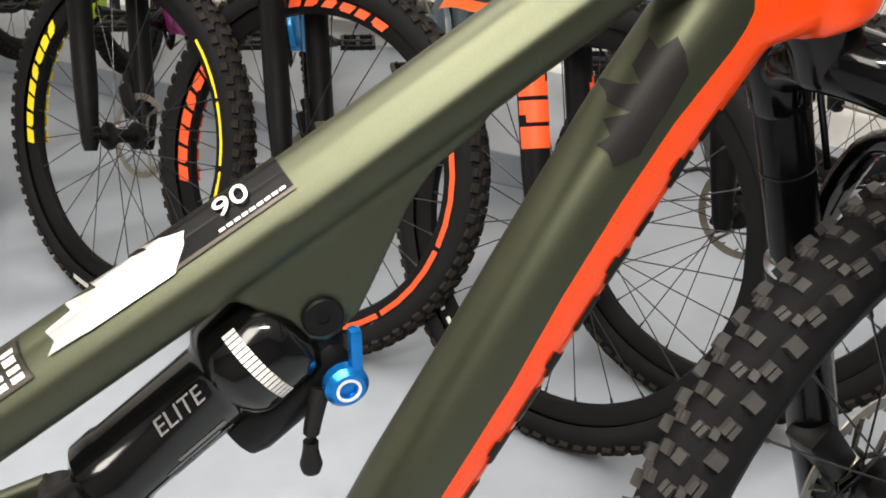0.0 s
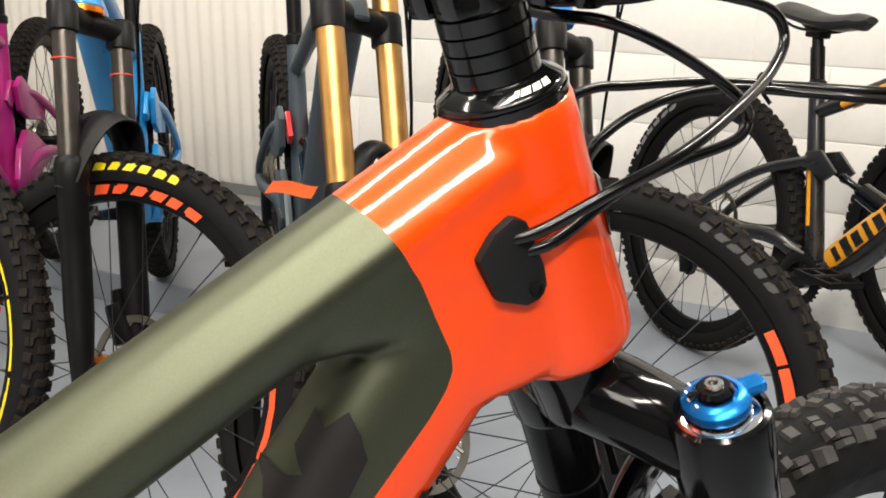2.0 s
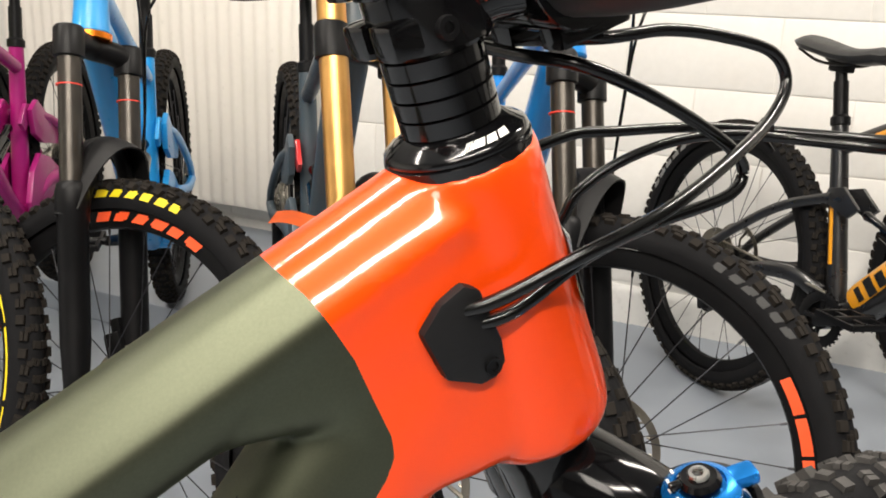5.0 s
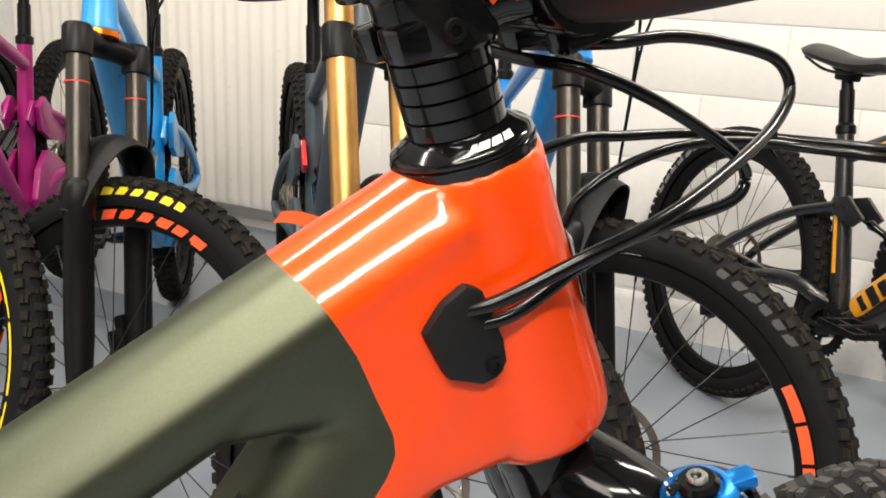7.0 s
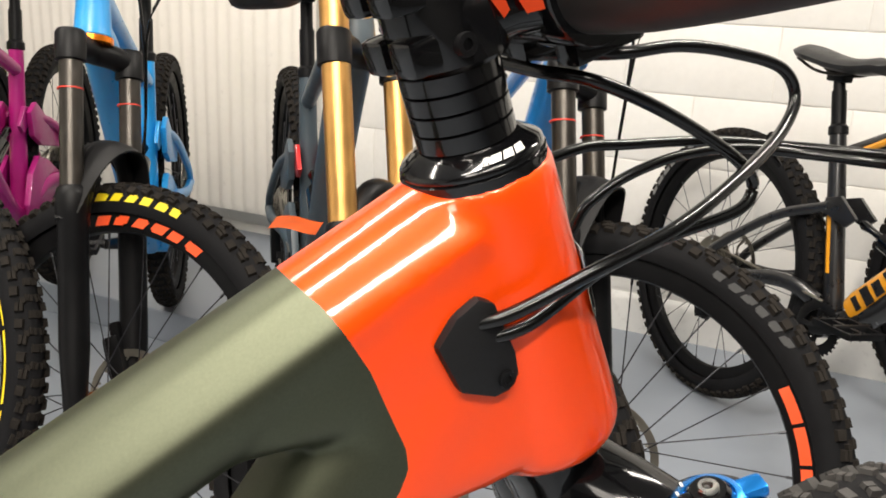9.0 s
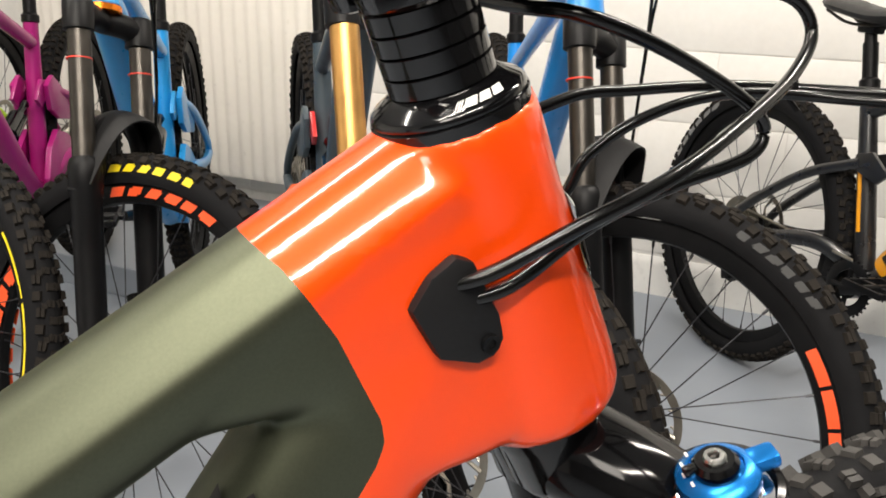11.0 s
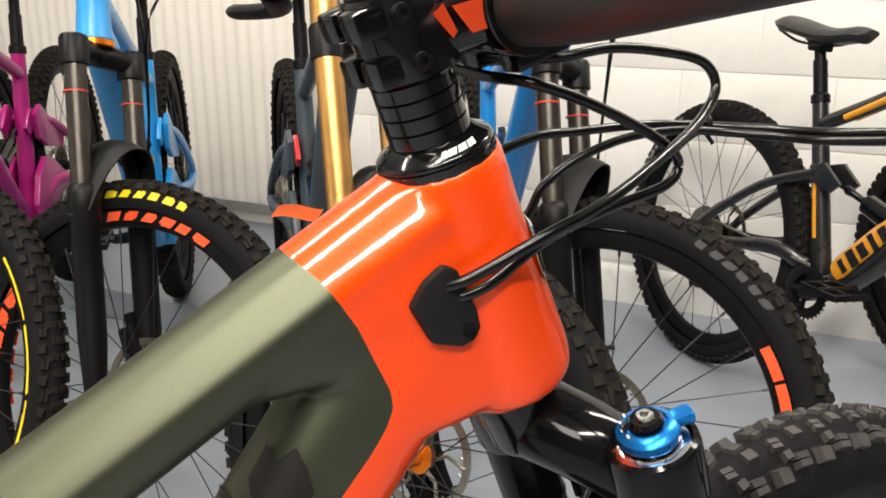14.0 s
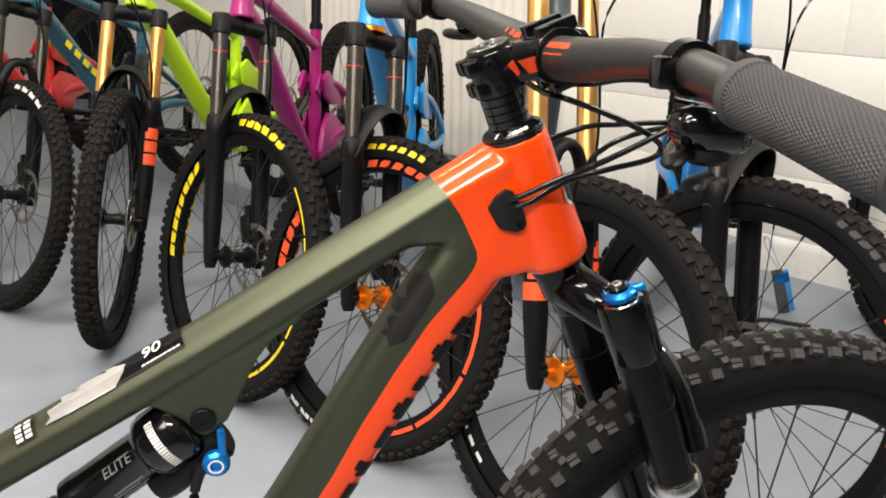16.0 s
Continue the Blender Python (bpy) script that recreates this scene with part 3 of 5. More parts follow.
def saddle(root, c):
    bm = B()
    rows = []
    for i in range(15):
        t = i / 14
        x = -0.125 + 0.27 * t
        w = 0.072 * (1 - t) ** 0.75 + 0.017 * t + 0.002
        w *= min(1, 0.55 + 3 * t) if t < 0.15 else 1
        zc = 0.012 * math.cos(t * 5.0) - 0.006 * (t > 0.9)
        h = 0.022
        rows.append([bm.verts.new((c.x + x, math.cos(k * math.tau / 14) * w, c.z + zc + math.sin(k * math.tau / 14) * h * (0.7 if math.sin(k * math.tau / 14) > 0 else 1.0) * (1 if 0 < i < 14 else 0.4) - 0.25 * (abs(math.cos(k * math.tau / 14)) * w) ** 1.0 * 0.5)) for k in range(14)])
    for r0, r1 in zip(rows, rows[1:]):
        for k in range(14):
            bm.faces.new((r0[k], r0[(k + 1) % 14], r1[(k + 1) % 14], r1[k]))
    bm.faces.new(rows[0][::-1])
    bm.faces.new(rows[-1])
    bmesh.ops.recalc_face_normals(bm, faces=bm.faces)
    sd = part("saddle", bm, SADDLE, root, "slim black saddle")
    bm = B()
    for s in (1, -1):
        tube(bm, smoothed([c + Vector((-0.11, s * 0.035, -0.01)), c + Vector((-0.05, s * 0.022, -0.035)), c + Vector((0.04, s * 0.022, -0.035)), c + Vector((0.12, s * 0.008, -0.008))], 5), 0.0035, 8)
    part("saddle_rail", bm, STANGREY, sd, "bent metal rails")


def crank(root, bb, turn=0.35):
    bm = lathe(B(), [(0.040, -0.0015), (0.062, -0.0015), (0.064, 0.0), (0.062, 0.0015), (0.040, 0.0015)], bb - Vector((0, 0.048, 0)), bb, 40, closed=True)
    for k in range(32):
        a = k * math.tau / 32
        brick_box(bm, bb + Vector((math.cos(a) * 0.065, -0.048, math.sin(a) * 0.065)), (0.005, 0.003, 0.005), m=None)
    for k in range(4):
        a = k * math.tau / 4
        tube(bm, [bb - Vector((0, 0.048, 0)), bb + Vector((math.cos(a) * 0.045, -0.048, math.sin(a) * 0.045))], 0.006, 6)
    part("chainring", bm, BLACKSATIN, root, "black toothed chainring")
    for s in (1, -1):
        e = bb + Vector((math.cos(turn) * 0.17 * s, -s * 0.075, math.sin(turn) * 0.17 * s))
        bm = tube(B(), [bb + Vector((0, -s * 0.06, 0)), e], [0.017, 0.012], 10, flat=0.7)
        part("crank_arm", bm, BLACKSATIN, root, "black crank arm")
        bm = B()
        c = e + Vector((0, -s * 0.06, 0))
        for d in (-1, 1):
            brick_box(bm, c + Vector((d * 0.046, 0, 0)), (0.010, 0.088, 0.014), bevel=0.003)
            brick_box(bm, c + Vector((0, d * 0.046, 0)), (0.10, 0.009, 0.014), bevel=0.003)
        tube(bm, [e, c - Vector((0, s * 0.045, 0))], 0.009, 10)
        brick_box(bm, c, (0.09, 0.012, 0.010), bevel=0.003)
        for i in range(4):
            for d in (-1, 1):
                tube(bm, [c + Vector((d * 0.046, -0.036 + i * 0.024, -0.010)), c + Vector((d * 0.046, -0.036 + i * 0.024, 0.010))], 0.0018, 5)
        part("pedal", bm, BLACKSATIN, root, "flat black pedal with pins")


def chain_and_mech(root, R):
    bb, ra = Vector((-0.80, -0.048, 0.345)), Vector((-1.225, -0.04, R))
    bm = B()
    for dz in (0.06, ):
        tube(bm, [bb + Vector((0, 0, 0.063)), ra + Vector((0, 0, 0.05))], 0.004, 6)
    tube(bm, [bb - Vector((0, 0, 0.063)), ra + Vector((0.03, 0, -0.13)), ra + Vector((-0.02, 0, -0.10)), ra + Vector((0.0, 0, -0.05))], 0.004, 6)
    part("chain", bm, STEEL, root, "roller chain")
    bm = slab(B(), [(ra.x + 0.01, ra.z - 0.02), (ra.x + 0.03, ra.z - 0.06), (ra.x + 0.05, ra.z - 0.14), (ra.x + 0.02, ra.z - 0.15), (ra.x - 0.01, ra.z - 0.07)], ra.y - 0.02, ra.y + 0.006, bevel=0.003)
    lathe(bm, [(0.0, -0.006), (0.022, -0.006), (0.022, 0.006), (0, 0.006)], ra + Vector((0.035, 0, -0.13)), ra + Vector((0.035, 1, -0.13)), 14)
    part("rear_derailleur", bm, BLACKSATIN, root, "black rear derailleur")


PLINTH = 0.10  # height of the step along the wall under the rear wheels


def row_bike(label, at, heading, turn, paint, accent, stan=STANGREY, lower=BLACKSATIN, R=0.371, wheel_prints=(), rear_prints=(), lower_print=None, dual=False, ring_col=None,
             guard=False, hub=BLACKSATIN, seat_h=0.0, dec=None, rear=True, yoke=False, panel=None, ring=None, lean=0.0, lift=PLINTH):
    root = tagged(new("mountain_bike"), label, "mountain bike", "row of parked mountain bikes")
    M = steer(R, turn)
    c = M @ Vector((0, 0, R))
    n = M.to_3x3() @ Vector((0, 1, 0))
    zc = R * math.sqrt(1 - n.z ** 2)
    # nose dips as the wheel is turned
    tip = math.atan2(zc - c.z - lift, 1.225)
    q = Matrix.Rotation(radians(heading), 4, "Z") @ Matrix.Translation((-1.225, 0, R)) @ Matrix.Rotation(-tip, 4, "Y") @ Matrix.Translation((1.225, 0, -R))
    w = q @ c
    root.matrix_world = Matrix.Translation((at[0] - w.x, at[1] - w.y, lift)) @ Matrix.Rotation(radians(heading), 4, "Z") @ Matrix.Rotation(radians(lean), 4, "X") @ Matrix.Rotation(-radians(heading), 4, "Z") @ q
    wheel(root, M @ Matrix.Translation((0, 0, R)), R, hub_mat=hub, prints=wheel_prints)
    if rear:
        wheel(root, Matrix.Translation((-1.225, 0, R)), R, prints=rear_prints, name="rear_wheel", cogs=True)
    fork(root, M, R, stan, lower, lower_print, dual, ring_col=ring_col, guard=guard)
    cockpit(root, M, R, dual=dual)
    frame_parts(root, R, paint, accent, seat_h, dec=dec, yoke=yoke, panel=panel, ring=ring)
    chain_and_mech(root, R)
    return root


TEAL = mat("teal_paint", (0.010, 0.085, 0.14), 0.3, coat=0.6)
LIME = mat("lime_paint", (0.50, 0.80, 0.014), 0.35, coat=0.25, var=0.05, spec=0.3)
MAGENTA = mat("magenta_paint", (0.36, 0.010, 0.16), 0.35, coat=0.25, var=0.06, spec=0.3)
SKYBLUE = mat("sky_blue_paint", (0.014, 0.29, 0.68), 0.32, coat=0.3, var=0.06)
SLATE = mat("slate_paint", (0.055, 0.075, 0.09), 0.4)
REDPAINT = mat("red_paint", (0.55, 0.02, 0.02), 0.3, coat=0.6, var=0.06)
ROYAL = mat("royal_blue_paint", (0.009, 0.235, 0.66), 0.32, coat=0.3, var=0.06)
BLACKPAINT = mat("black_paint", (0.012, 0.012, 0.013), 0.3, coat=0.4)
AMBER = mat("amber_paint", (0.78, 0.33, 0.01), 0.35, coat=0.5, var=0.06)

row_bike("red mountain bike parked in the row", (-2.19, 2.48), -84, 50, REDPAINT, REDPAINT, yoke=True)
row_bike("dark teal mountain bike with yellow marks on its frame", (-1.638, 2.252), -90, 66, TEAL, BLACKPAINT, dec=YELLOWPRINT, wheel_prints=[(WHITEPRINT, 0.338, 0.352, -20, 15, 4, 0.3, 0.0)])
row_bike("lime green mountain bike with gold fork and mudguard", (-1.115, 2.076), -87, 22.3, LIME, LIME, yoke=True, stan=GOLD, guard=True, lower_print=ORANGEPRINT,
         wheel_prints=[(WHITEPRINT, 0.336, 0.350, 200, 235, 3, 0.3, 0.0)])
row_bike("magenta mountain bike, yellow marks on its front rim", (-0.656, 1.941), -83.3, 54.8, MAGENTA, MAGENTA, yoke=True, guard=True, ring_col=REDPRINT,
         wheel_prints=[(YELLOWPRINT, 0.290, 0.314, -118, -62, 8, 0.22, 0.02), (YELLOWPRINT, 0.306, 0.314, 30, 150, 5, 0.08, 0.0), (YELLOWPRINT, 0.334, 0.352, -22, 14, 6, 0.3, 0.0), (WHITEPRINT, 0.336, 0.348, 150, 185, 3, 0.2, 0.0)])
row_bike("light blue mountain bike with orange marks on its wheel", (-0.231, 1.801), -80.5, 58.5, SKYBLUE, SKYBLUE, yoke=True, ring=ANOORANGE, guard=True, ring_col=REDPRINT, hub=ANOORANGE,
         wheel_prints=[(YELLOWPRINT, 0.337, 0.350, -27, 4, 6, 0.40, 0.012), (ORANGEPRINT, 0.298, 0.314, -29, 13, 6, 0.36, 0.03), (ORANGEPRINT, 0.304, 0.314, 60, 160, 3, 0.05, 0.0), (ORANGEPRINT, 0.290, 0.314, -120, -62, 8, 0.22, 0.02),
                       (WHITEPRINT, 0.336, 0.348, 165, 198, 9, 0.3, 0.0)])
row_bike("slate grey downhill bike with gold double-crown fork", (0.245, 1.555), -76.5, 40.7, SLATE, REDPAINT, yoke=True, stan=GOLD, dual=True, hub=ANOORANGE, lower_print=ORANGEPRINT,
         wheel_prints=[(WHITEPRINT, 0.298, 0.308, 200, 222, 3, 0.4, 0.0)])
row_bike("royal blue mountain bike with black fork", (0.546, 1.669), -85.6, 54.5, ROYAL, BLACKPAINT, guard=True, ring_col=REDPRINT,
         wheel_prints=[(TYREPRINT, 0.338, 0.349, 8, 33, 6, 0.35, 0.012), (ORANGEPRINT, 0.299, 0.314, 40, 82, 4, 0.10, 0.0), (GOLDPRINT, 0.334, 0.350, 150, 175, 3, 0.3, 0.0)])
row_bike("black mountain bike with amber panels on its frame", (1.4535, 1.535), -72, 0, BLACKPAINT, BLACKPAINT, seat_h=-0.04, lean=-5, lift=0.0, panel=AMBER, rear_prints=[(GREYPRINT, 0.334, 0.350, -70, -30, 6, 0.3, 0.0)])
row_bike("black mountain bike at the end of the row", (2.1, 1.25), -70, 0, BLACKPAINT, BLACKPAINT, lift=0.0)

# ---- the room ----
# the back wall runs from (-3.5, 5.35) to (3.2, 2.05), turned by -26 degrees
WYAW = radians(-26.2)
WDIR = Vector((math.cos(WYAW), math.sin(WYAW), 0))
WIN = Vector((math.sin(WYAW), -math.cos(WYAW), 0))  # into the room
W0 = Vector((0.90, 3.17, 0))
WALLM = Matrix((WDIR.to_4d(), (-WIN).to_4d(), (0, 0, 1, 0), (0, 0, 0, 1))).transposed()
WALLM = Matrix.Translation(W0) @ Matrix(((WDIR.x, -WIN.x, 0, 0), (WDIR.y, -WIN.y, 0, 0), (0, 0, 1, 0), (0, 0, 0, 1)))

FLOORM = mat("floor_paint", (0.25, 0.278, 0.318), 0.42, var=0.09, scale=14, big=1.2, bump=0.04, bscale=120)
WALLPAINT = mat("wall_paint", (0.82, 0.80, 0.76), 0.6, var=0.04, bump=0.25, bscale=60)
MORTAR = mat("painted_mortar", (0.80, 0.78, 0.74), 0.7, var=0.06)
SKIRT = mat("skirting_gloss", (0.80, 0.79, 0.76), 0.3, var=0.04)
RADIATOR = mat("radiator_enamel", (0.80, 0.76, 0.70), 0.32, var=0.03)
# for the unseen walls: dark so that paint and gloss black reflect little
DIM = mat("dark_reflection_wall", (0.10, 0.10, 0.098), 0.7, var=0.06)
CEIL = mat("ceiling_white", (0.80, 0.80, 0.79), 0.8, var=0.03)
LAMP = mat("lamp_diffuser", (1.0, 0.95, 0.88), 0.5, var=0.0, emit=3.0)

bm = brick_box(B(), (0, 1.0, -0.05), (9.0, 9.0, 0.1))
tagged(part("floor", bm, FLOORM, None, smooth=False), "pale blue-grey painted floor", "floor", kind="structure")
bm = brick_box(B(), (0, 0, 0), (9.4, 9.4, 0.1), m=Matrix.Translation((0, 1.0, 3.05)))
tagged(part("ceiling", bm, CEIL, None, smooth=False), "plain white ceiling", "ceiling", kind="structure")


def wall(name, label, m, length, height, material, thick=0.15):
    b_ = brick_box(B(), (0, thick / 2 + 0.0025, height / 2), (length, thick, height), m=None)
    ob = part(name, b_, material, None, smooth=False)
    ob.matrix_world = m
    return tagged(ob, label, "wall", kind="structure")


back = wall("wall_north", "white painted block wall", WALLM, 9.5, 3.0, MORTAR)
wall("wall_south", "unseen plain wall, darkened to dim reflections", Matrix.Translation((0, -3.2, 0)) @ Matrix.Rotation(math.pi, 4, "Z"), 9.0, 3.0, DIM)
wall("wall_west", "plain white painted wall", Matrix.Translation((-4.2, 1.0, 0)) @ Matrix.Rotation(math.pi / 2, 4, "Z"), 9.0, 3.0, WALLPAINT)
wall("wall_east", "unseen plain wall, darkened to dim reflections", Matrix.Translation((4.2, 1.0, 0)) @ Matrix.Rotation(-math.pi / 2, 4, "Z"), 9.0, 3.0, DIM)

bm = brick_box(B(), (0, 0, 0), (3.9, 0.86, PLINTH), bevel=0.006)
step_ = part("platform", bm, FLOORM, None, smooth=False)
step_.matrix_world = WALLM @ Matrix.Translation((-2.20, -0.435, PLINTH / 2))
tagged(step_, "low pale blue-grey painted step along the wall", "platform", kind="structure")

# painted blocks, 440 x 215 mm with 8 mm joints
bm = brick_box(B(), (0, 0.004, 0), (0.435, 0.010, 0.210), bevel=0.002)
blk = None
for j in range(8):
    for i in range(-4, 6):
        x = i * 0.44 + (0.22 if j % 2 else 0)
        m = Matrix.Translation((x, 0, 0.14 + 0.1075 + j * 0.215))
        if blk is None:
            blk = part("block", bm, WALLPAINT, back, m=m)
        else:
            again(blk, back, m)

bm = B()
slab(bm, [(0, 0), (0.018, 0), (0.018, 0.10), (0.012, 0.118), (0.006, 0.128), (0, 0.13)], -4.6, 4.6)
bmesh.ops.transform(bm, matrix=Matrix.Rotation(math.pi / 2, 4, "Z") @ Matrix.Rotation(0, 4, "X"), verts=bm.verts)
sk = part("baseboard", bm, SKIRT, None)
sk.matrix_world = WALLM @ Matrix.Rotation(math.pi, 4, "Z") @ Matrix.Translation((0, -0.006, 0))
tagged(sk, "white gloss skirting board", "skirting board", kind="structure")


def radiator():
    root = tagged(new("radiator"), "white ribbed panel radiator on the wall", "radiator")
    L, H = 1.5, 0.82
    n = 27
    b_ = B()
    xs, prof = [], []
    for k in range(n):
        x = -L / 2 + k * L / n
        for dx, dy in ((0, 0), (0.007, -0.006), (0.017, -0.006), (0.024, 0), (0.0333, 0)):
            prof.append((x + dx * L / n / 0.0333, dy))
    for z0, z1 in ((0.03, H - 0.03),):
        lo = [b_.verts.new((x, y, z0)) for x, y in prof]
        hi = [b_.verts.new((x, y, z1)) for x, y in prof]
        t = [b_.verts.new((x, 0.006, 0.0)) for x, y in prof]
        u = [b_.verts.new((x, 0.006, H)) for x, y in prof]
        for k in range(len(prof) - 1):
            b_.faces.new((lo[k], lo[k + 1], hi[k + 1], hi[k]))
            b_.faces.new((t[k], t[k + 1], lo[k + 1], lo[k]))
            b_.faces.new((hi[k], hi[k + 1], u[k + 1], u[k]))
    brick_box(b_, (0, 0.04, H / 2), (L, 0.066, H), bevel=0.004)
    part("panel", b_, RADIATOR, root, "pressed steel panel with vertical ribs")
    b_ = brick_box(B(), (0, 0.04, H + 0.008), (L + 0.006, 0.085, 0.016), bevel=0.004)
    part("grille", b_, RADIATOR, root)
    for s in (-1, 1):
        b_ = tube(B(), [(s * (L / 2 - 0.03), 0.04, -0.0), (s * (L / 2 - 0.03), 0.04, -0.2)], 0.008, 10)
        lathe(b_, [(0.013, 0), (0.015, 0.004), (0.015, 0.03), (0.010, 0.036)], (s * (L / 2 - 0.03), 0.04, -0.05), (s * (L / 2 - 0.03), 0.04, 0), 14)
        part("pipe", b_, SKIRT, root, "white painted pipe")
        b_ = brick_box(B(), (s * 0.5, 0.10, H * 0.7), (0.03, 0.06, 0.08), bevel=0.003)
        part("bracket", b_, SKIRT, root)
    return root


rad = radiator()
rad.matrix_world = WALLM @ Matrix.Translation((-1.85, -0.12, 0.21))


def ceiling_light(x, y, turn, wide):
    root = tagged(new("ceiling_light"), "unseen long white tube light under the ceiling" if wide < 0.3 else "added broad white fill panel, unseen, under the ceiling", "ceiling light", "ceiling lights")
    b_ = slab(B(), [(-wide / 2 - 0.01, 0), (wide / 2 + 0.01, 0), (wide / 2 - 0.01, 0.05), (0.01 - wide / 2, 0.05)], -0.76, 0.76, bevel=0.004)
    part("housing", b_, CEIL, root)
    b_ = slab(B(), [(0.005 - wide / 2, -0.03), (wide / 2 - 0.005, -0.03), (wide / 2 - 0.001, -0.001), (0.001 - wide / 2, -0.001)], -0.75, 0.75, bevel=0.006)
    part("diffuser", b_, LAMP, root, "glowing white diffuser")
    root.matrix_world = Matrix.Translation((x, y, 2.94)) @ Matrix.Rotation(turn, 4, "Z")
    return root


# the second (broad panel), fourth and fifth are added fill, none of them seen
for x, y, turn, wide, watts in ((-0.40, 0.27, -52, 0.13, 60), (-0.85, -1.75, -20, 0.80, 58), (0.42, -0.75, -52, 0.13, 92), (-0.85, 2.15, -52, 0.13, 44), (-2.25, 1.15, -52, 0.13, 46), (1.75, 1.75, -52, 0.13, 62)):
    ceiling_light(x, y, radians(turn), wide)
    L_ = bpy.data.lights.new("ceiling_lamp", "AREA")
    L_.shape, L_.size, L_.size_y, L_.energy, L_.color = "RECTANGLE", wide, 1.5, watts, (1.0, 0.92, 0.82)
    lo = new("ceiling_lamp", L_)
    lo.matrix_world = Matrix.Translation((x, y, 2.90)) @ Matrix.Rotation(radians(turn), 4, "Z")

# ---- the olive and orange bike in front: x along the bike, y to its left ----
YAW = radians(27)
U0 = 0.30
MAINM = Matrix.Rotation(YAW, 4, "Z")
SIDE = -0.609  # the bike's middle plane, along its right-hand side from the origin
MAINM = Matrix.Translation((math.sin(YAW) * SIDE, -math.cos(YAW) * SIDE, 0)) @ MAINM
bike = tagged(new("mountain_bike"), "olive green and orange carbon mountain bike", "mountain bike")
bike.matrix_world = MAINM @ Matrix.Translation((U0, 0, 0))
LOC = Matrix.Translation((-U0, 0, 0))
H2 = radians(20)
DX = Vector((-math.sin(H2), 0, math.cos(H2)))
EX = Vector((math.cos(H2), 0, math.sin(H2)))
COVER = Vector((0.6122, 0, 0.9595))  # middle of the upper headset seat
RW = 0.377
RF = 0.370  # front tyre
AXLE = Vector((0.898, 0, 0.3735))


TURN = Matrix.Translation(COVER) @ Matrix.Rotation(radians(6.3), 4, DX) @ Matrix.Translation(-COVER)
LOCS = LOC @ TURN  # what turns with the bar
LOCB = LOCS @ Matrix.Translation(EX * 0.002)
LOCV = LOC


def on_axis(z):
    return COVER + DX * ((z - COVER.z) / DX.z)


def loft(bm, secs, seg=28):
    """Sections of (x, z, direction in degrees, half height, half width, squareness), joined and capped."""
    rings = []
    for x, z, deg, hh, hw, ex in secs:
        t = Vector((math.cos(radians(deg)), 0, math.sin(radians(deg))))
        up = Vector((-t.z, 0, t.x))
        rings.append([bm.verts.new(sec_point(x, z, up, hh, hw, ex, k * math.tau / seg)) for k in range(seg)])
    for r0, r1 in zip(rings, rings[1:]):
        for k in range(seg):
            bm.faces.new((r0[k], r0[(k + 1) % seg], r1[(k + 1) % seg], r1[k]))
    bm.faces.new(rings[0][::-1])
    bm.faces.new(rings[-1])
    return bm


FACETS = [(1.0, 0.18), (0.72, 0.60), (0.40, 0.90), (0.0, 1.0), (-0.40, 0.90), (-0.72, 0.60), (-1.0, 0.18), (-0.97, -0.15), (-0.88, -0.48), (-0.68, -0.78), (-0.40, -0.95), (0.0, -1.0), (0.40, -0.95), (0.68, -0.78), (0.88, -0.48), (0.97, -0.15)]


def facet_point(c, s):
    """Where a ray from the middle leaves the faceted section, and the facet's outward normal."""
    for (x0, y0), (x1, y1) in zip(FACETS, FACETS[1:] + FACETS[:1]):
        ex_, ey = x1 - x0, y1 - y0
        den = c * ey - s * ex_
        if abs(den) < 1e-9:
            continue
        t = (x0 * ey - y0 * ex_) / den
        k = (x0 * s - y0 * c) / den
        if t > 0 and -1e-6 <= k <= 1 + 1e-6:
            return c * t, s * t, ey, -ex_
    return c, s, c, s


def sec_point(x, z, up, hh, hw, ex, a, out=0.0):
    """A point of a rounded section; a = 0 looks to the right of the bike, pi / 2 up."""
    c, s = math.cos(a), math.sin(a)
    if ex > 10:
        # a sharp shoulder high on each side
        y, h, ny, nh = facet_point(c, s)
        v = Vector((ny / hw, nh / hh)).normalized() * out
        return Vector((x, 0, z)) + Vector((0, -(y * hw + v.x), 0)) + up * (h * hh + v.y)
    y = -math.copysign(abs(c) ** (2 / ex), c) * hw
    h = math.copysign(abs(s) ** (2 / ex), s) * hh
    if out:
        n = Vector((-y / max(hw, 1e-6) / hw, h / hh / hh))
        n.normalize()
        y, h = y - n.x * out, h + n.y * out
    return Vector((x, 0, z)) + Vector((0, y, 0)) + up * h


# top tube: middle line and section along u
TT_DEG = 30.2


def tt_sec(u):
    k = min(1, max(0, (u - 0.30) / 0.28))
    zt = 0.8062 + (u - 0.3354) * (0.586 if u > 0.3354 else 0.545)
    hh = 0.0212
    z = zt - hh / math.cos(radians(TT_DEG))
    return (u, z, TT_DEG, hh, 0.0250 + 0.0025 * k, 13.2)


DT_PTS = [(0.235, 0.338), (0.30, 0.415), (0.40, 0.585), (0.445, 0.655), (0.49, 0.727), (0.535, 0.797), (0.575, 0.852)]


def dt_sec(s):
    """s from 0 at the bottom bracket to 1 at the head."""
    f_ = s * (len(DT_PTS) - 1)
    i = min(int(f_), len(DT_PTS) - 2)
    a, b = Vector(DT_PTS[i]), Vector(DT_PTS[i + 1])
    p = a.lerp(b, f_ - i)
    return (p.x, p.y, 57.2 if s > 0.3 else 50, 0.0310 + 0.0025 * s, 0.027, 2.7)


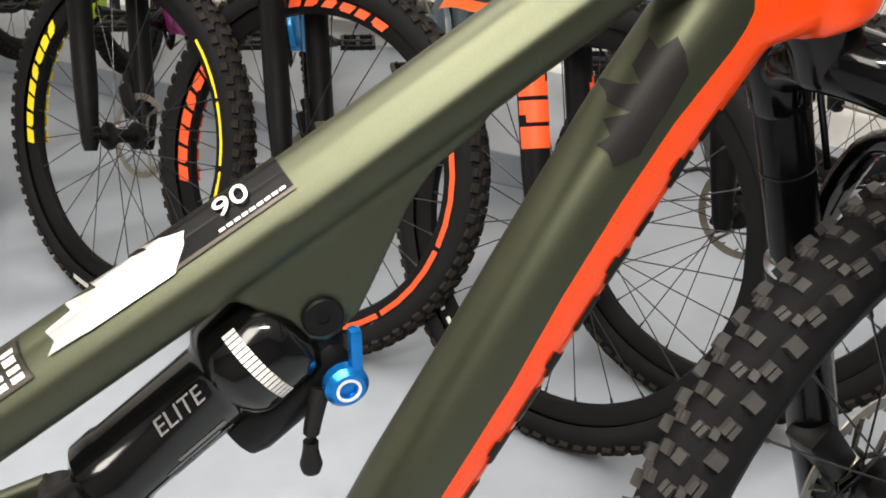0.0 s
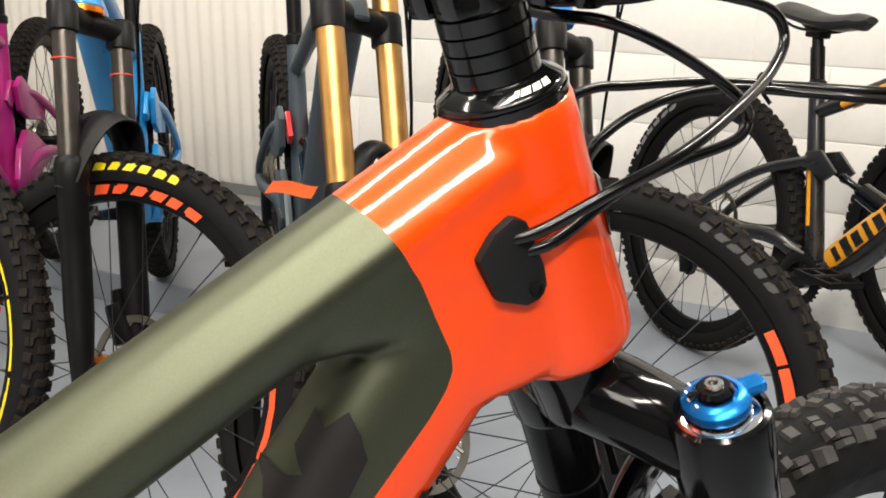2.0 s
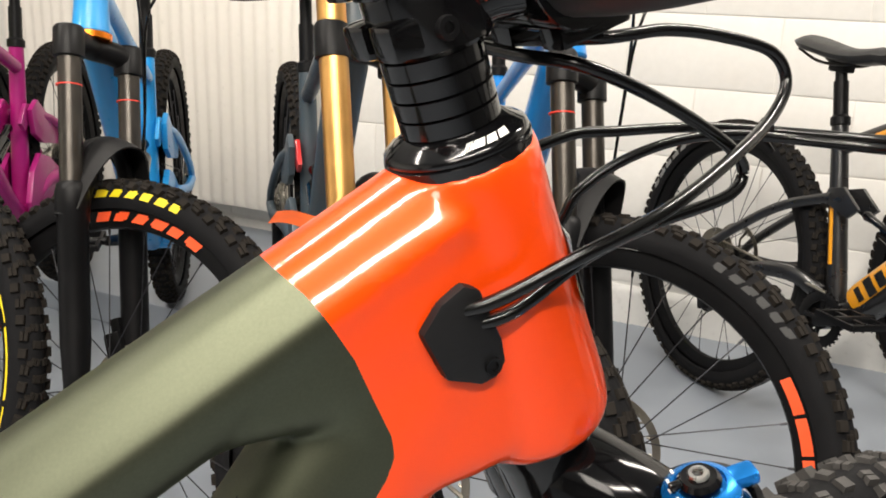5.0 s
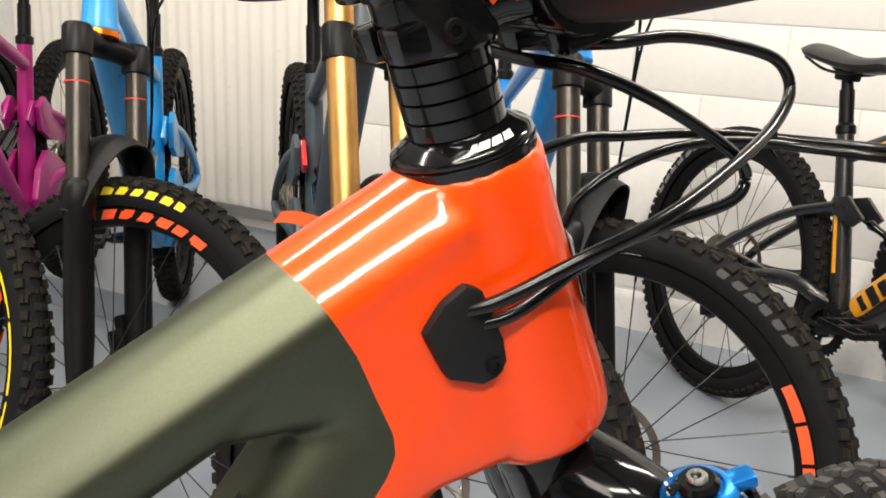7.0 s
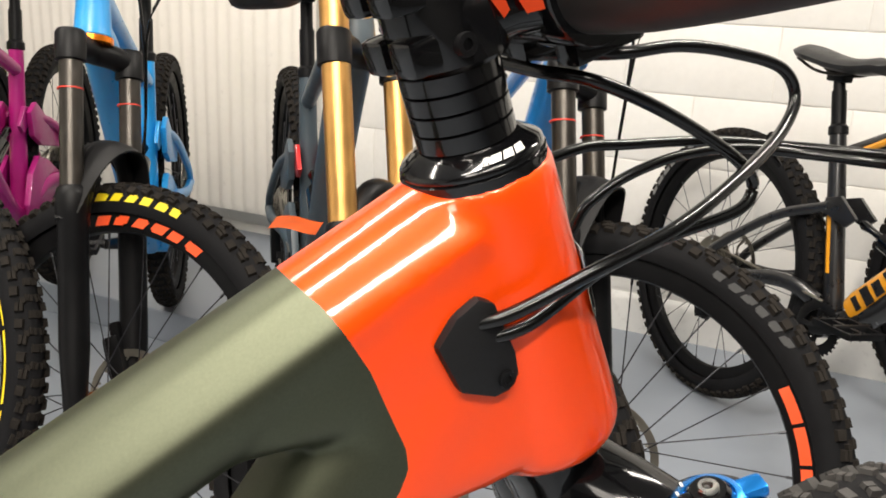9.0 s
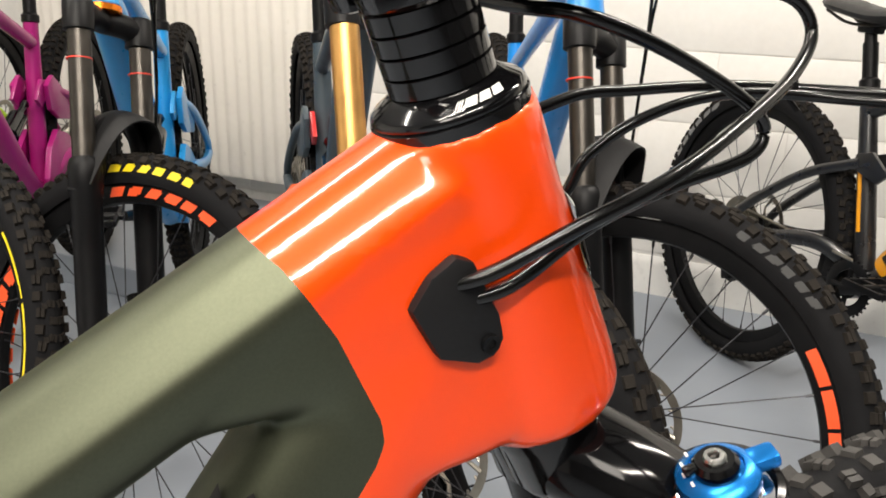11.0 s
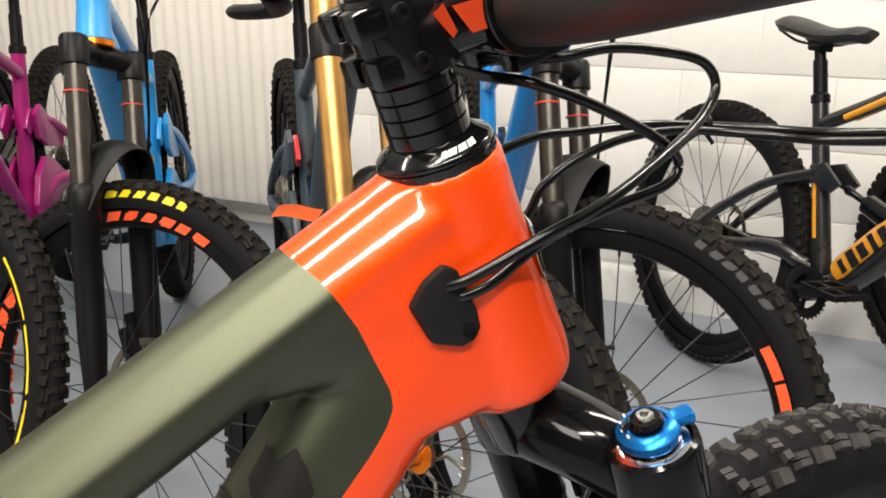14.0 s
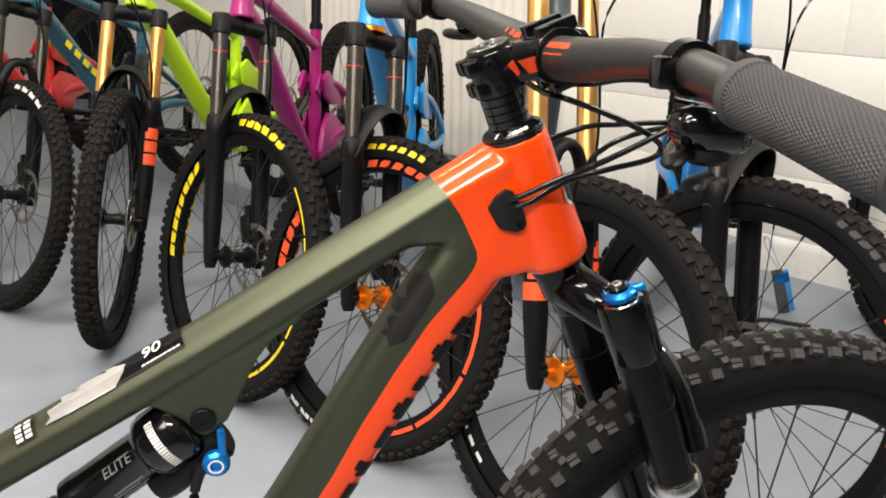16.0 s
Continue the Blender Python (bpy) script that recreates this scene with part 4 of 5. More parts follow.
bm = loft(B(), [tt_sec(0.02 + 0.0486 * k) for k in range(13)], 72)
loft(bm, [dt_sec(k / 12) for k in range(13)] + [(0.602, 0.890, 57.2, 0.0335, 0.027, 2.7)])
hb, ht = on_axis(0.848), COVER
lathe(bm, [(0.0, -0.002), (0.0295, -0.002), (0.0325, 0.004), (0.0325, 0.016), (0.0308, 0.045), (0.0286, 0.088), (0.0284, 0.106), (0.0278, (ht - hb).length), (0.0, (ht - hb).length)], hb, ht, 40)
# the top tube deepens into the gusset behind the head
deep = []
for u, low, hh, hw in ((0.500, 0.000, 0.0170, 0.0190), (0.515, 0.002, 0.0200, 0.0220), (0.530, 0.007, 0.0240, 0.0240), (0.548, 0.014, 0.0310, 0.0258), (0.572, 0.022, 0.0390, 0.0268), (0.600, 0.026, 0.0410, 0.0268)):
    x, z = tt_sec(u)[:2]
    deep.append((x + low * math.sin(radians(TT_DEG)), z - low * math.cos(radians(TT_DEG)), TT_DEG, hh, hw, 3.2))
loft(bm, deep, 40)
slab(bm, [(0.566, 0.896), (0.557, 0.872), (0.566, 0.850), (0.588, 0.836), (0.612, 0.840), (0.655, 0.848), (0.668, 0.870), (0.645, 0.925), (0.622, 0.948), (0.604, 0.938), (0.590, 0.920)], -0.0262, 0.0262, bevel=0.010)
# web down to the shock's upper eye
slab(bm, [(0.436, 0.828), (0.430, 0.812), (0.405, 0.795), (0.392, 0.779), (0.363, 0.722), (0.346, 0.708), (0.330, 0.713), (0.322, 0.727), (0.300, 0.744), (0.270, 0.738), (0.28, 0.745), (0.34, 0.782), (0.40, 0.815)], -0.0175, 0.0175)
# seat tube and bottom bracket
loft(bm, [(0.235, 0.338, 104, 0.026, 0.026, 2.2), (0.15, 0.56, 104, 0.02, 0.02, 2.2), (0.10, 0.72, 104, 0.019, 0.019, 2.2)])
lathe(bm, [(0.0, -0.04), (0.03, -0.04), (0.03, 0.04), (0, 0.04)], (0.235, 0, 0.338), (0.235, 1, 0.338), 28)
bmesh.ops.recalc_face_normals(bm, faces=bm.faces)


def two_tone():
    """Olive satin paint, with gloss orange ahead of the seam and along the front of the down tube."""
    m = bpy.data.materials.new("olive_and_orange_paint")
    m.use_nodes = True
    nt = m.node_tree
    N, L = nt.nodes, nt.links
    b = N["Principled BSDF"]
    tc = N.new("ShaderNodeTexCoord")
    sp = N.new("ShaderNodeSeparateXYZ")
    L.new(tc.outputs["Object"], sp.inputs[0])
    mr = N.new("ShaderNodeMapRange")
    mr.inputs[1].default_value, mr.inputs[2].default_value = 0.3, 1.0
    L.new(sp.outputs["Z"], mr.inputs[0])
    rp = N.new("ShaderNodeValToRGB")
    rp.color_ramp.interpolation = "LINEAR"
    stops = [(0.30, 0.222), (0.66, 0.448), (0.712, 0.4765), (0.763, 0.508), (0.804, 0.536), (0.842, 0.568), (0.852, 0.5745), (0.860, 0.5775), (0.868, 0.5765), (0.899, 0.5625), (0.920, 0.549), (0.938, 0.530), (1.0, 0.455)]
    el = rp.color_ramp.elements
    while len(el) < len(stops):
        el.new(0.5)
    for e, (z, u) in zip(el, stops):
        e.position = (z - 0.3) / 0.7
        e.color = (u, u, u, 1)
    L.new(mr.outputs[0], rp.inputs[0])
    gt = N.new("ShaderNodeMath")
    gt.operation = "GREATER_THAN"
    L.new(sp.outputs["X"], gt.inputs[0])
    L.new(rp.outputs[0], gt.inputs[1])
    # colours with a fine flake and a broad drift
    nz = N.new("ShaderNodeTexNoise")
    nz.inputs["Scale"].default_value = 900
    nz.inputs["Detail"].default_value = 2
    L.new(tc.outputs["Object"], nz.inputs["Vector"])
    nb = N.new("ShaderNodeTexNoise")
    nb.inputs["Scale"].default_value = 7
    L.new(tc.outputs["Object"], nb.inputs["Vector"])
    ol = N.new("ShaderNodeMix")
    ol.data_type = "RGBA"
    ol.inputs["A"].default_value = (0.080, 0.088, 0.060, 1)
    ol.inputs["B"].default_value = (0.104, 0.111, 0.076, 1)
    L.new(nz.outputs["Fac"], ol.inputs["Factor"])
    og = N.new("ShaderNodeMix")
    og.data_type = "RGBA"
    og.inputs["A"].default_value = (0.95, 0.066, 0.0025, 1)
    og.inputs["B"].default_value = (0.98, 0.076, 0.0030, 1)
    L.new(nb.outputs["Fac"], og.inputs["Factor"])
    mx = N.new("ShaderNodeMix")
    mx.data_type = "RGBA"
    L.new(gt.outputs[0], mx.inputs["Factor"])
    L.new(ol.outputs["Result"], mx.inputs["A"])
    L.new(og.outputs["Result"], mx.inputs["B"])
    L.new(mx.outputs["Result"], b.inputs["Base Color"])

    def pick(socket, a, c):
        r = N.new("ShaderNodeMapRange")
        r.inputs[3].default_value, r.inputs[4].default_value = a, c
        L.new(gt.outputs[0], r.inputs[0])
        L.new(r.outputs[0], b.inputs[socket])
    pick("Metallic", 0.95, 0.12)
    pick("Roughness", 0.46, 0.34)
    pick("Coat Weight", 0.0, 0.75)
    b.inputs["Specular IOR Level"].default_value = 0.12
    b.inputs["Coat Roughness"].default_value = 0.085
    return m


PAINT = two_tone()
fr = part("frame", bm, PAINT, bike, "olive green carbon frame with gloss orange head", m=LOC)
r_ = fr.modifiers.new("blend", "REMESH")
r_.mode, r_.voxel_size, r_.use_smooth_shade = "VOXEL", 0.0021, True
s_ = fr.modifiers.new("soften", "SMOOTH")
s_.factor, s_.iterations = 0.5, 14


def patch(fn, a0, a1, s0, s1, na, ns, out=0.0009):
    """A thin skin on a lofted tube between two angles and two stations."""
    b_ = B()
    rows = []
    for i in range(ns + 1):
        x, z, deg, hh, hw, ex = fn(s0 + (s1 - s0) * i / ns)
        t = Vector((math.cos(radians(deg)), 0, math.sin(radians(deg))))
        up = Vector((-t.z, 0, t.x))
        rows.append([b_.verts.new(sec_point(x, z, up, hh, hw, ex, radians(a0 + (a1 - a0) * j / na), out)) for j in range(na + 1)])
    for r0, r1 in zip(rows, rows[1:]):
        for j in range(na):
            b_.faces.new((r0[j], r0[j + 1], r1[j + 1], r1[j]))
    bmesh.ops.recalc_face_normals(b_, faces=b_.faces)
    return b_


def poly_on(fn, poly, out, dens=6):
    """A flat outline in (station, angle) laid on a lofted tube."""
    b_ = B()
    pts = []
    for (s0, a0), (s1, a1) in zip(poly, poly[1:] + poly[:1]):
        for k in range(dens):
            pts.append((s0 + (s1 - s0) * k / dens, a0 + (a1 - a0) * k / dens))
    vs = [b_.verts.new((p[0] * 100, p[1], 0)) for p in pts]
    b_.faces.new(vs)
    bmesh.ops.triangulate(b_, faces=b_.faces[:])
    bmesh.ops.subdivide_edges(b_, edges=b_.edges[:], cuts=3, use_grid_fill=True)
    bmesh.ops.triangulate(b_, faces=b_.faces[:])
    for v in b_.verts:
        x, z, deg, hh, hw, ex = fn(v.co.x / 100)
        t = Vector((math.cos(radians(deg)), 0, math.sin(radians(deg))))
        up = Vector((-t.z, 0, t.x))
        v.co = sec_point(x, z, up, hh, hw, ex, radians(v.co.y), out)
    return b_


STICKER = mat("black_foil_sticker", (0.004, 0.004, 0.005), 0.3, var=0.05, spec=0.12)
LEAFDARK = mat("smoke_decal", (0.012, 0.011, 0.011), 0.45, var=0.1, spec=0.25)
part("sticker", patch(tt_sec, 45, 112, 0.2700, 0.3415, 24, 20, 0.0013), STICKER, fr, "black foil sticker with a silver edge")
part("sticker_edge", patch(tt_sec, 40, 45, 0.282, 0.3415, 4, 12, 0.0013), STANGREY, fr, "silver foil edge")
leaf = [(0.2955, 77), (0.2930, 62), (0.2837, 38), (0.262, 39), (0.239, 40), (0.226, 42), (0.2311, 53.5), (0.2298, 69), (0.2417, 74), (0.2404, 90), (0.2545, 82), (0.2513, 100), (0.2699, 92), (0.279, 86), (0.2748, 106), (0.2881, 86)]
part("leaf_sticker", poly_on(tt_sec, leaf, 0.0018), mat("silver_leaf_foil", (0.62, 0.60, 0.585), 0.32, metal=0.75, var=0.12, bump=0.04), fr, "silvery white leaf shaped sticker")
part("label_sticker", patch(tt_sec, 32, 92, 0.200, 0.217, 10, 6, 0.0013), STANGREY, fr, "small silver label with pale bars")
for k in range(4):
    for j in range(2):
        part("label_bar", patch(tt_sec, 38 + k * 11, 45 + k * 11, 0.2020 + j * 0.0075, 0.2075 + j * 0.0075, 3, 5, 0.0017), WHITEPRINT, fr)
dark = [(0.928, 83), (0.918, 64), (0.943, 53), (0.930, 34), (0.912, 19), (0.860, 15), (0.801, 14), (0.777, 31), (0.787, 46), (0.787, 63), (0.803, 54), (0.814, 73), (0.834, 47), (0.831, 81), (0.8435, 90), (0.853, 112), (0.861, 73), (0.871, 59), (0.887, 81)]
part("leaf_decal", poly_on(dt_sec, dark, 0.0009), LEAFDARK, fr, "dark smoke leaf decal")


def text(body, size, material, parent, m, extrude=0.0002, shear=0.0, label=""):
    cu = bpy.data.curves.new("writing", "FONT")
    cu.body, cu.size, cu.extrude, cu.shear = body, size, extrude, shear
    cu.align_x, cu.align_y = "CENTER", "CENTER"
    tmp = new("writing", cu)
    me = bpy.data.meshes.new_from_object(tmp.evaluated_get(bpy.context.evaluated_depsgraph_get()))
    bpy.data.objects.remove(tmp)
    me.name = "writing"
    me.materials.clear()
    me.materials.append(material)
    ob = new("writing", me)
    ob.parent = parent
    ob.matrix_local = m
    if label:
        ob["label"] = label
    return ob


def on_tube(fn, s, ang, out, turn=0.0):
    """A pose on a tube's skin: x along the tube, z outward."""
    x, z, deg, hh, hw, ex = fn(s)
    t = Vector((math.cos(radians(deg)), 0, math.sin(radians(deg))))
    up = Vector((-t.z, 0, t.x))
    p = sec_point(x, z, up, hh, hw, ex, radians(ang), out)
    q = sec_point(x, z, up, hh, hw, ex, radians(ang), out + 0.01)
    n = (q - p).normalized()
    yv = n.cross(t).normalized()
    return Matrix.Translation(p) @ Matrix((t, yv, n)).transposed().to_4x4() @ Matrix.Rotation(turn, 4, "Z")


text("90", 0.0190, WHITEPRINT, fr, on_tube(tt_sec, 0.3175, 70, 0.0030), label="white number 90")
for k in range(9):
    part("sticker_bar", patch(tt_sec, 47.5, 51.5, 0.307 + k * 0.0036, 0.3098 + k * 0.0036, 2, 2, 0.0018), WHITEPRINT, fr, "small white print mark")

# black block marks along the orange front of the down tube
for k in range(9):
    part("block_mark", patch(dt_sec, -26, -70, 0.34 + k * 0.064, 0.34 + k * 0.064 + (0.047 if k % 3 else 0.032), 8, 4, 0.0007), BLACKSATIN, fr)
    if k % 2:
        part("block_mark", patch(dt_sec, -18, -26, 0.34 + k * 0.064 + 0.012, 0.34 + k * 0.064 + 0.034, 4, 3, 0.0007), BLACKSATIN, fr)

# pivot bolt
for s in (-1, 1):
    bm = lathe(B(), [(0.0, 0.0), (0.0, 0.001), (0.0035, 0.001), (0.0035, 0.0018), (0.0098, 0.0020), (0.0108, 0.0012), (0.0108, -0.004)][::-1], (0.3430, s * 0.0185, 0.7260), (0.3430, s * 1, 0.7260), 24)
    part("pivot_bolt", bm, BLACKSATIN, fr, "black hex bolt")

# cable port on the right of the head
bm = slab(B(), [(0.5995, 0.9205), (0.606, 0.918), (0.616, 0.899), (0.6185, 0.890), (0.615, 0.8845), (0.609, 0.8825), (0.595, 0.8865), (0.5845, 0.9045), (0.591, 0.9145)], -0.0305, -0.022, bevel=0.0022)
pl = part("cable_port", bm, BLACKMATT, fr, "black plastic cable port cover")
bm = lathe(B(), [(0.0, 0.0), (0.0018, 0.0), (0.0018, 0.0012), (0.0032, 0.0014), (0.0034, 0.0)], (0.6125, -0.0303, 0.8895), (0.6125, -1, 0.8895), 16)
part("screw", bm, BLACKSATIN, pl, "small hex screw")
# badge on the front of the head
bm = B()
for r, hz, wd, mi in ((0.0312, 0.0165, 46, 1), (0.0316, 0.0140, 39, 0)):
    rows = []
    for i in range(13):
        k = -1 + 2 * i / 12
        half = wd * math.sqrt(max(0.0, 1 - abs(k) ** 3)) + 2
        rows.append([bm.verts.new(on_axis(0.905) + DX * (k * hz) + (EX * math.cos(a) + Vector((0, 1, 0)) * math.sin(a)) * r) for a in [radians(-half + 2 * half * j / 16) for j in range(17)]])
    for r0, r1 in zip(rows, rows[1:]):
        for j in range(16):
            bm.faces.new((r0[j], r0[j + 1], r1[j + 1], r1[j])).material_index = mi
bmesh.ops.recalc_face_normals(bm, faces=bm.faces)
part("head_badge", bm, [BLACKSATIN, CHROME], fr, "oval head badge with silver rim")

# headset cover and spacers
bm = lathe(B(), [(0.0260, -0.004), (0.0266, 0.0), (0.0267, 0.0026), (0.0258, 0.0030), (0.0262, 0.0038), (0.0260, 0.0052), (0.0248, 0.0064), (0.0205, 0.0088), (0.0182, 0.0102), (0.0, 0.0102)], COVER, COVER + DX, 56)
hc = part("headset_cover", bm, BLACKGLOSS, bike, "gloss black conical headset cover", m=LOCV)
for a0, wd in ((-22, 1.2), (-20, 1.2), (-18, 1.2), (-15, 10), (-3, 10), (9, 10)):
    bm = B()
    vs = []
    for h, r in ((0.0066, 0.0246), (0.0083, 0.0217)):
        row = []
        for i in range(5):
            a = radians(a0 + wd * i / 4 + (5 if r < 0.024 else 0))
            row.append(bm.verts.new(COVER + DX * (h + 0.0005) + (EX * math.sin(a) + Vector((0, -1, 0)) * math.cos(a)) * (r + 0.0003)))
        vs.append(row)
    for i in range(4):
        bm.faces.new((vs[0][i], vs[0][i + 1], vs[1][i + 1], vs[1][i]))
    part("print", bm, WHITEPRINT, hc, "white block mark")
for k in range(4):
    p = COVER + DX * (0.0102 + k * 0.0068)
    bm = lathe(B(), [(0.0150, 0.0), (0.0172, 0.0), (0.0179, 0.0005), (0.0179, 0.0062), (0.0172, 0.0067), (0.0150, 0.0067)], p, p + DX, 48)
    part("spacer", bm, BLACKGLOSS, bike, "black headset spacer", m=LOCV)

# stem
SB = COVER + DX * 0.0374  # underside of the stem
SM = SB + DX * 0.0190
CL = SM + EX * 0.0500 - DX * 0.0070  # middle of the bar clamp
bm = lathe(B(), [(0.0, 0.0), (0.0192, 0.0), (0.0205, 0.0015), (0.0205, 0.0345), (0.0195, 0.036), (0.0, 0.036)], SB, SB + DX, 40)
loft(bm, [(*(SM + EX * k - DX * 0.007 * max(0, (k - 0.012) / 0.036)).xz, math.degrees(H2) - 8, h, w, 3.0) for k, h, w in ((0.004, 0.0185, 0.0195), (0.02, 0.0170, 0.0185), (0.034, 0.0165, 0.0195), (0.046, 0.018, 0.0225))])
lathe(bm, [(0.0182, -0.0225), (0.0225, -0.0225), (0.0235, -0.021), (0.0235, 0.021), (0.0225, 0.0225), (0.0182, 0.0225)], CL, CL + Vector((0, 1, 0)), 36)
stem = part("stem", bm, BLACKGLOSS, bike, "short gloss black forged stem", m=LOCB)
for h in (0.008, 0.028):
    bm = B()
    q = SB + DX * h - EX * (0.0175 if h > 0.02 else 0.0150)
    for s in (-1, 1):
        brick_box(bm, (0, s * 0.0085, 0), (0.019, 0.014, 0.0125), bevel=0.003, m=Matrix.Translation(q) @ Matrix.Rotation(-H2, 4, "Y"))
    cl = part("clamp_ear", bm, BLACKGLOSS, stem, "split steerer clamp")
    bm = lathe(B(), [(0.0, 0.0005), (0.002, 0.0005), (0.002, 0.003), (0.0038, 0.003), (0.0041, 0.002), (0.0041, -0.004)][::-1], q + EX * 0.009 + Vector((0, -0.0175, 0)), q + EX * 0.009 + Vector((0, -1, 0)), 18)
    part("clamp_bolt", bm, BLACKSATIN, stem, "hex socket bolt")
bm = lathe(B(), [(0.0, 0.0), (0.0178, 0.0), (0.0182, 0.001), (0.0178, 0.0035), (0.0165, 0.0042), (0.0, 0.0042)], SB + DX * 0.036, SB + DX, 40)
cap = part("top_cap", bm, mat("cap_grey", (0.06, 0.058, 0.052), 0.28, metal=0.9), bike, "dark top cap with a silver bolt", m=LOCB)
bm = lathe(B(), [(0.0, 0.0), (0.0024, 0.0), (0.0024, 0.0012), (0.0058, 0.0016), (0.0062, 0.0)], SB + DX * 0.0402, SB + DX, 20)
part("cap_bolt", bm, CHROME, cap, "silver hex bolt")
bm = lathe(B(), [(0.0155, 0.0), (0.0160, 0.0003), (0.0165, 0.0)], SB + DX * 0.0401, SB + DX, 40)
part("cap_ring", bm, ALLOY, cap)
# orange panel and black stripe on the stem's cheek
for s in (-1, 1):
    for e0, e1 in ((0.004, 0.010), (0.0135, 0.040)):
        bm = B()
        vs = [bm.verts.new(SM + EX * e + DX * (h - 0.007 * max(0, (e - 0.012) / 0.036)) + Vector((0, s * (0.0200 + max(0, e - 0.03) * 0.15), 0))) for e, h in ((e0 + 0.006, -0.008), (e1 + 0.003, -0.006), (e1, 0.006), (e0, 0.004))]
        bm.faces.new(vs)
        bmesh.ops.solidify(bm, geom=bm.faces[:], thickness=0.0016)
        part("stem_panel", bm, ORANGEPRINT, stem, "orange painted panel")
# face plate and its bolts
bm = loft(B(), [(*(CL + EX * k).xz, math.degrees(H2), h, 0.021, 3.5) for k, h in ((0.016, 0.0225), (0.024, 0.019), (0.027, 0.015))])
part("face_plate", bm, BLACKGLOSS, stem, "gloss black face plate")
for h in (-0.0225, 0.0225):
    bm = B()
    for s in (-1, 1):
        brick_box(bm, (0.004, s * 0.014, h), (0.034, 0.012, 0.010), bevel=0.002, m=Matrix.Translation(CL) @ Matrix.Rotation(-H2, 4, "Y"))
    part("clamp_ear", bm, BLACKGLOSS, stem, "bar clamp ear")

# handlebar
BARM = mat("bar_carbon", (0.020, 0.019, 0.018), 0.42, var=0.1, bump=0.03)
bm = B()
pts, rad = [], []
for y in [k * 0.0125 for k in range(-35, 36)]:
    a = abs(y)
    rise = y * 0.045 + 0.0234 * (3 * min(1, max(0, a / 0.23)) ** 2 - 2 * min(1, max(0, a / 0.23)) ** 3) - 0.07 * max(0, a - 0.25)
    back = -0.125 * max(0, a - 0.055)
    pts.append(CL + Vector((back, y, rise)))
    rad.append(0.0176 - 0.0064 * min(1, max(0, (a - 0.045) / 0.15)))
tube(bm, pts, rad, 24)
bar = part("handlebar", bm, BARM, bike, "matt black carbon riser handlebar", m=LOCS)


def bar_at(y):
    i = min(range(len(pts)), key=lambda k: abs(pts[k].y - y))
    j = min(i + 1, len(pts) - 1)
    return pts[i].copy(), (pts[j] - pts[j - 1]).normalized(), rad[i]


for s in (-1, 1):
    for row, (n, h0, h1) in enumerate(((9, 0.0095, 0.0138), (12, 0.0042, 0.0056))):
        for k in range(n):
            bm = B()
            y0 = s * (0.027 + k * 0.0046 * (0.6 if row else 1))
            p, t, r = bar_at(y0)
            p = CL + Vector((p.x - CL.x, y0, p.z - CL.z))
            a0, a1 = math.asin(h0 / 0.0185), math.asin(h1 / 0.0185)
            w = 0.0031 * (0.6 if row else 1)
            q = [p + Vector((-math.cos(a) * (r + 0.0005), d * s, math.sin(a) * (r + 0.0005))) for a, d in ((a0, 0), (a0, w), (a1, w + 0.001), (a1, 0.001))]
            bm.faces.new([bm.verts.new(v) for v in q])
            part("print", bm, ORANGEPRINT, bar, "orange print mark")

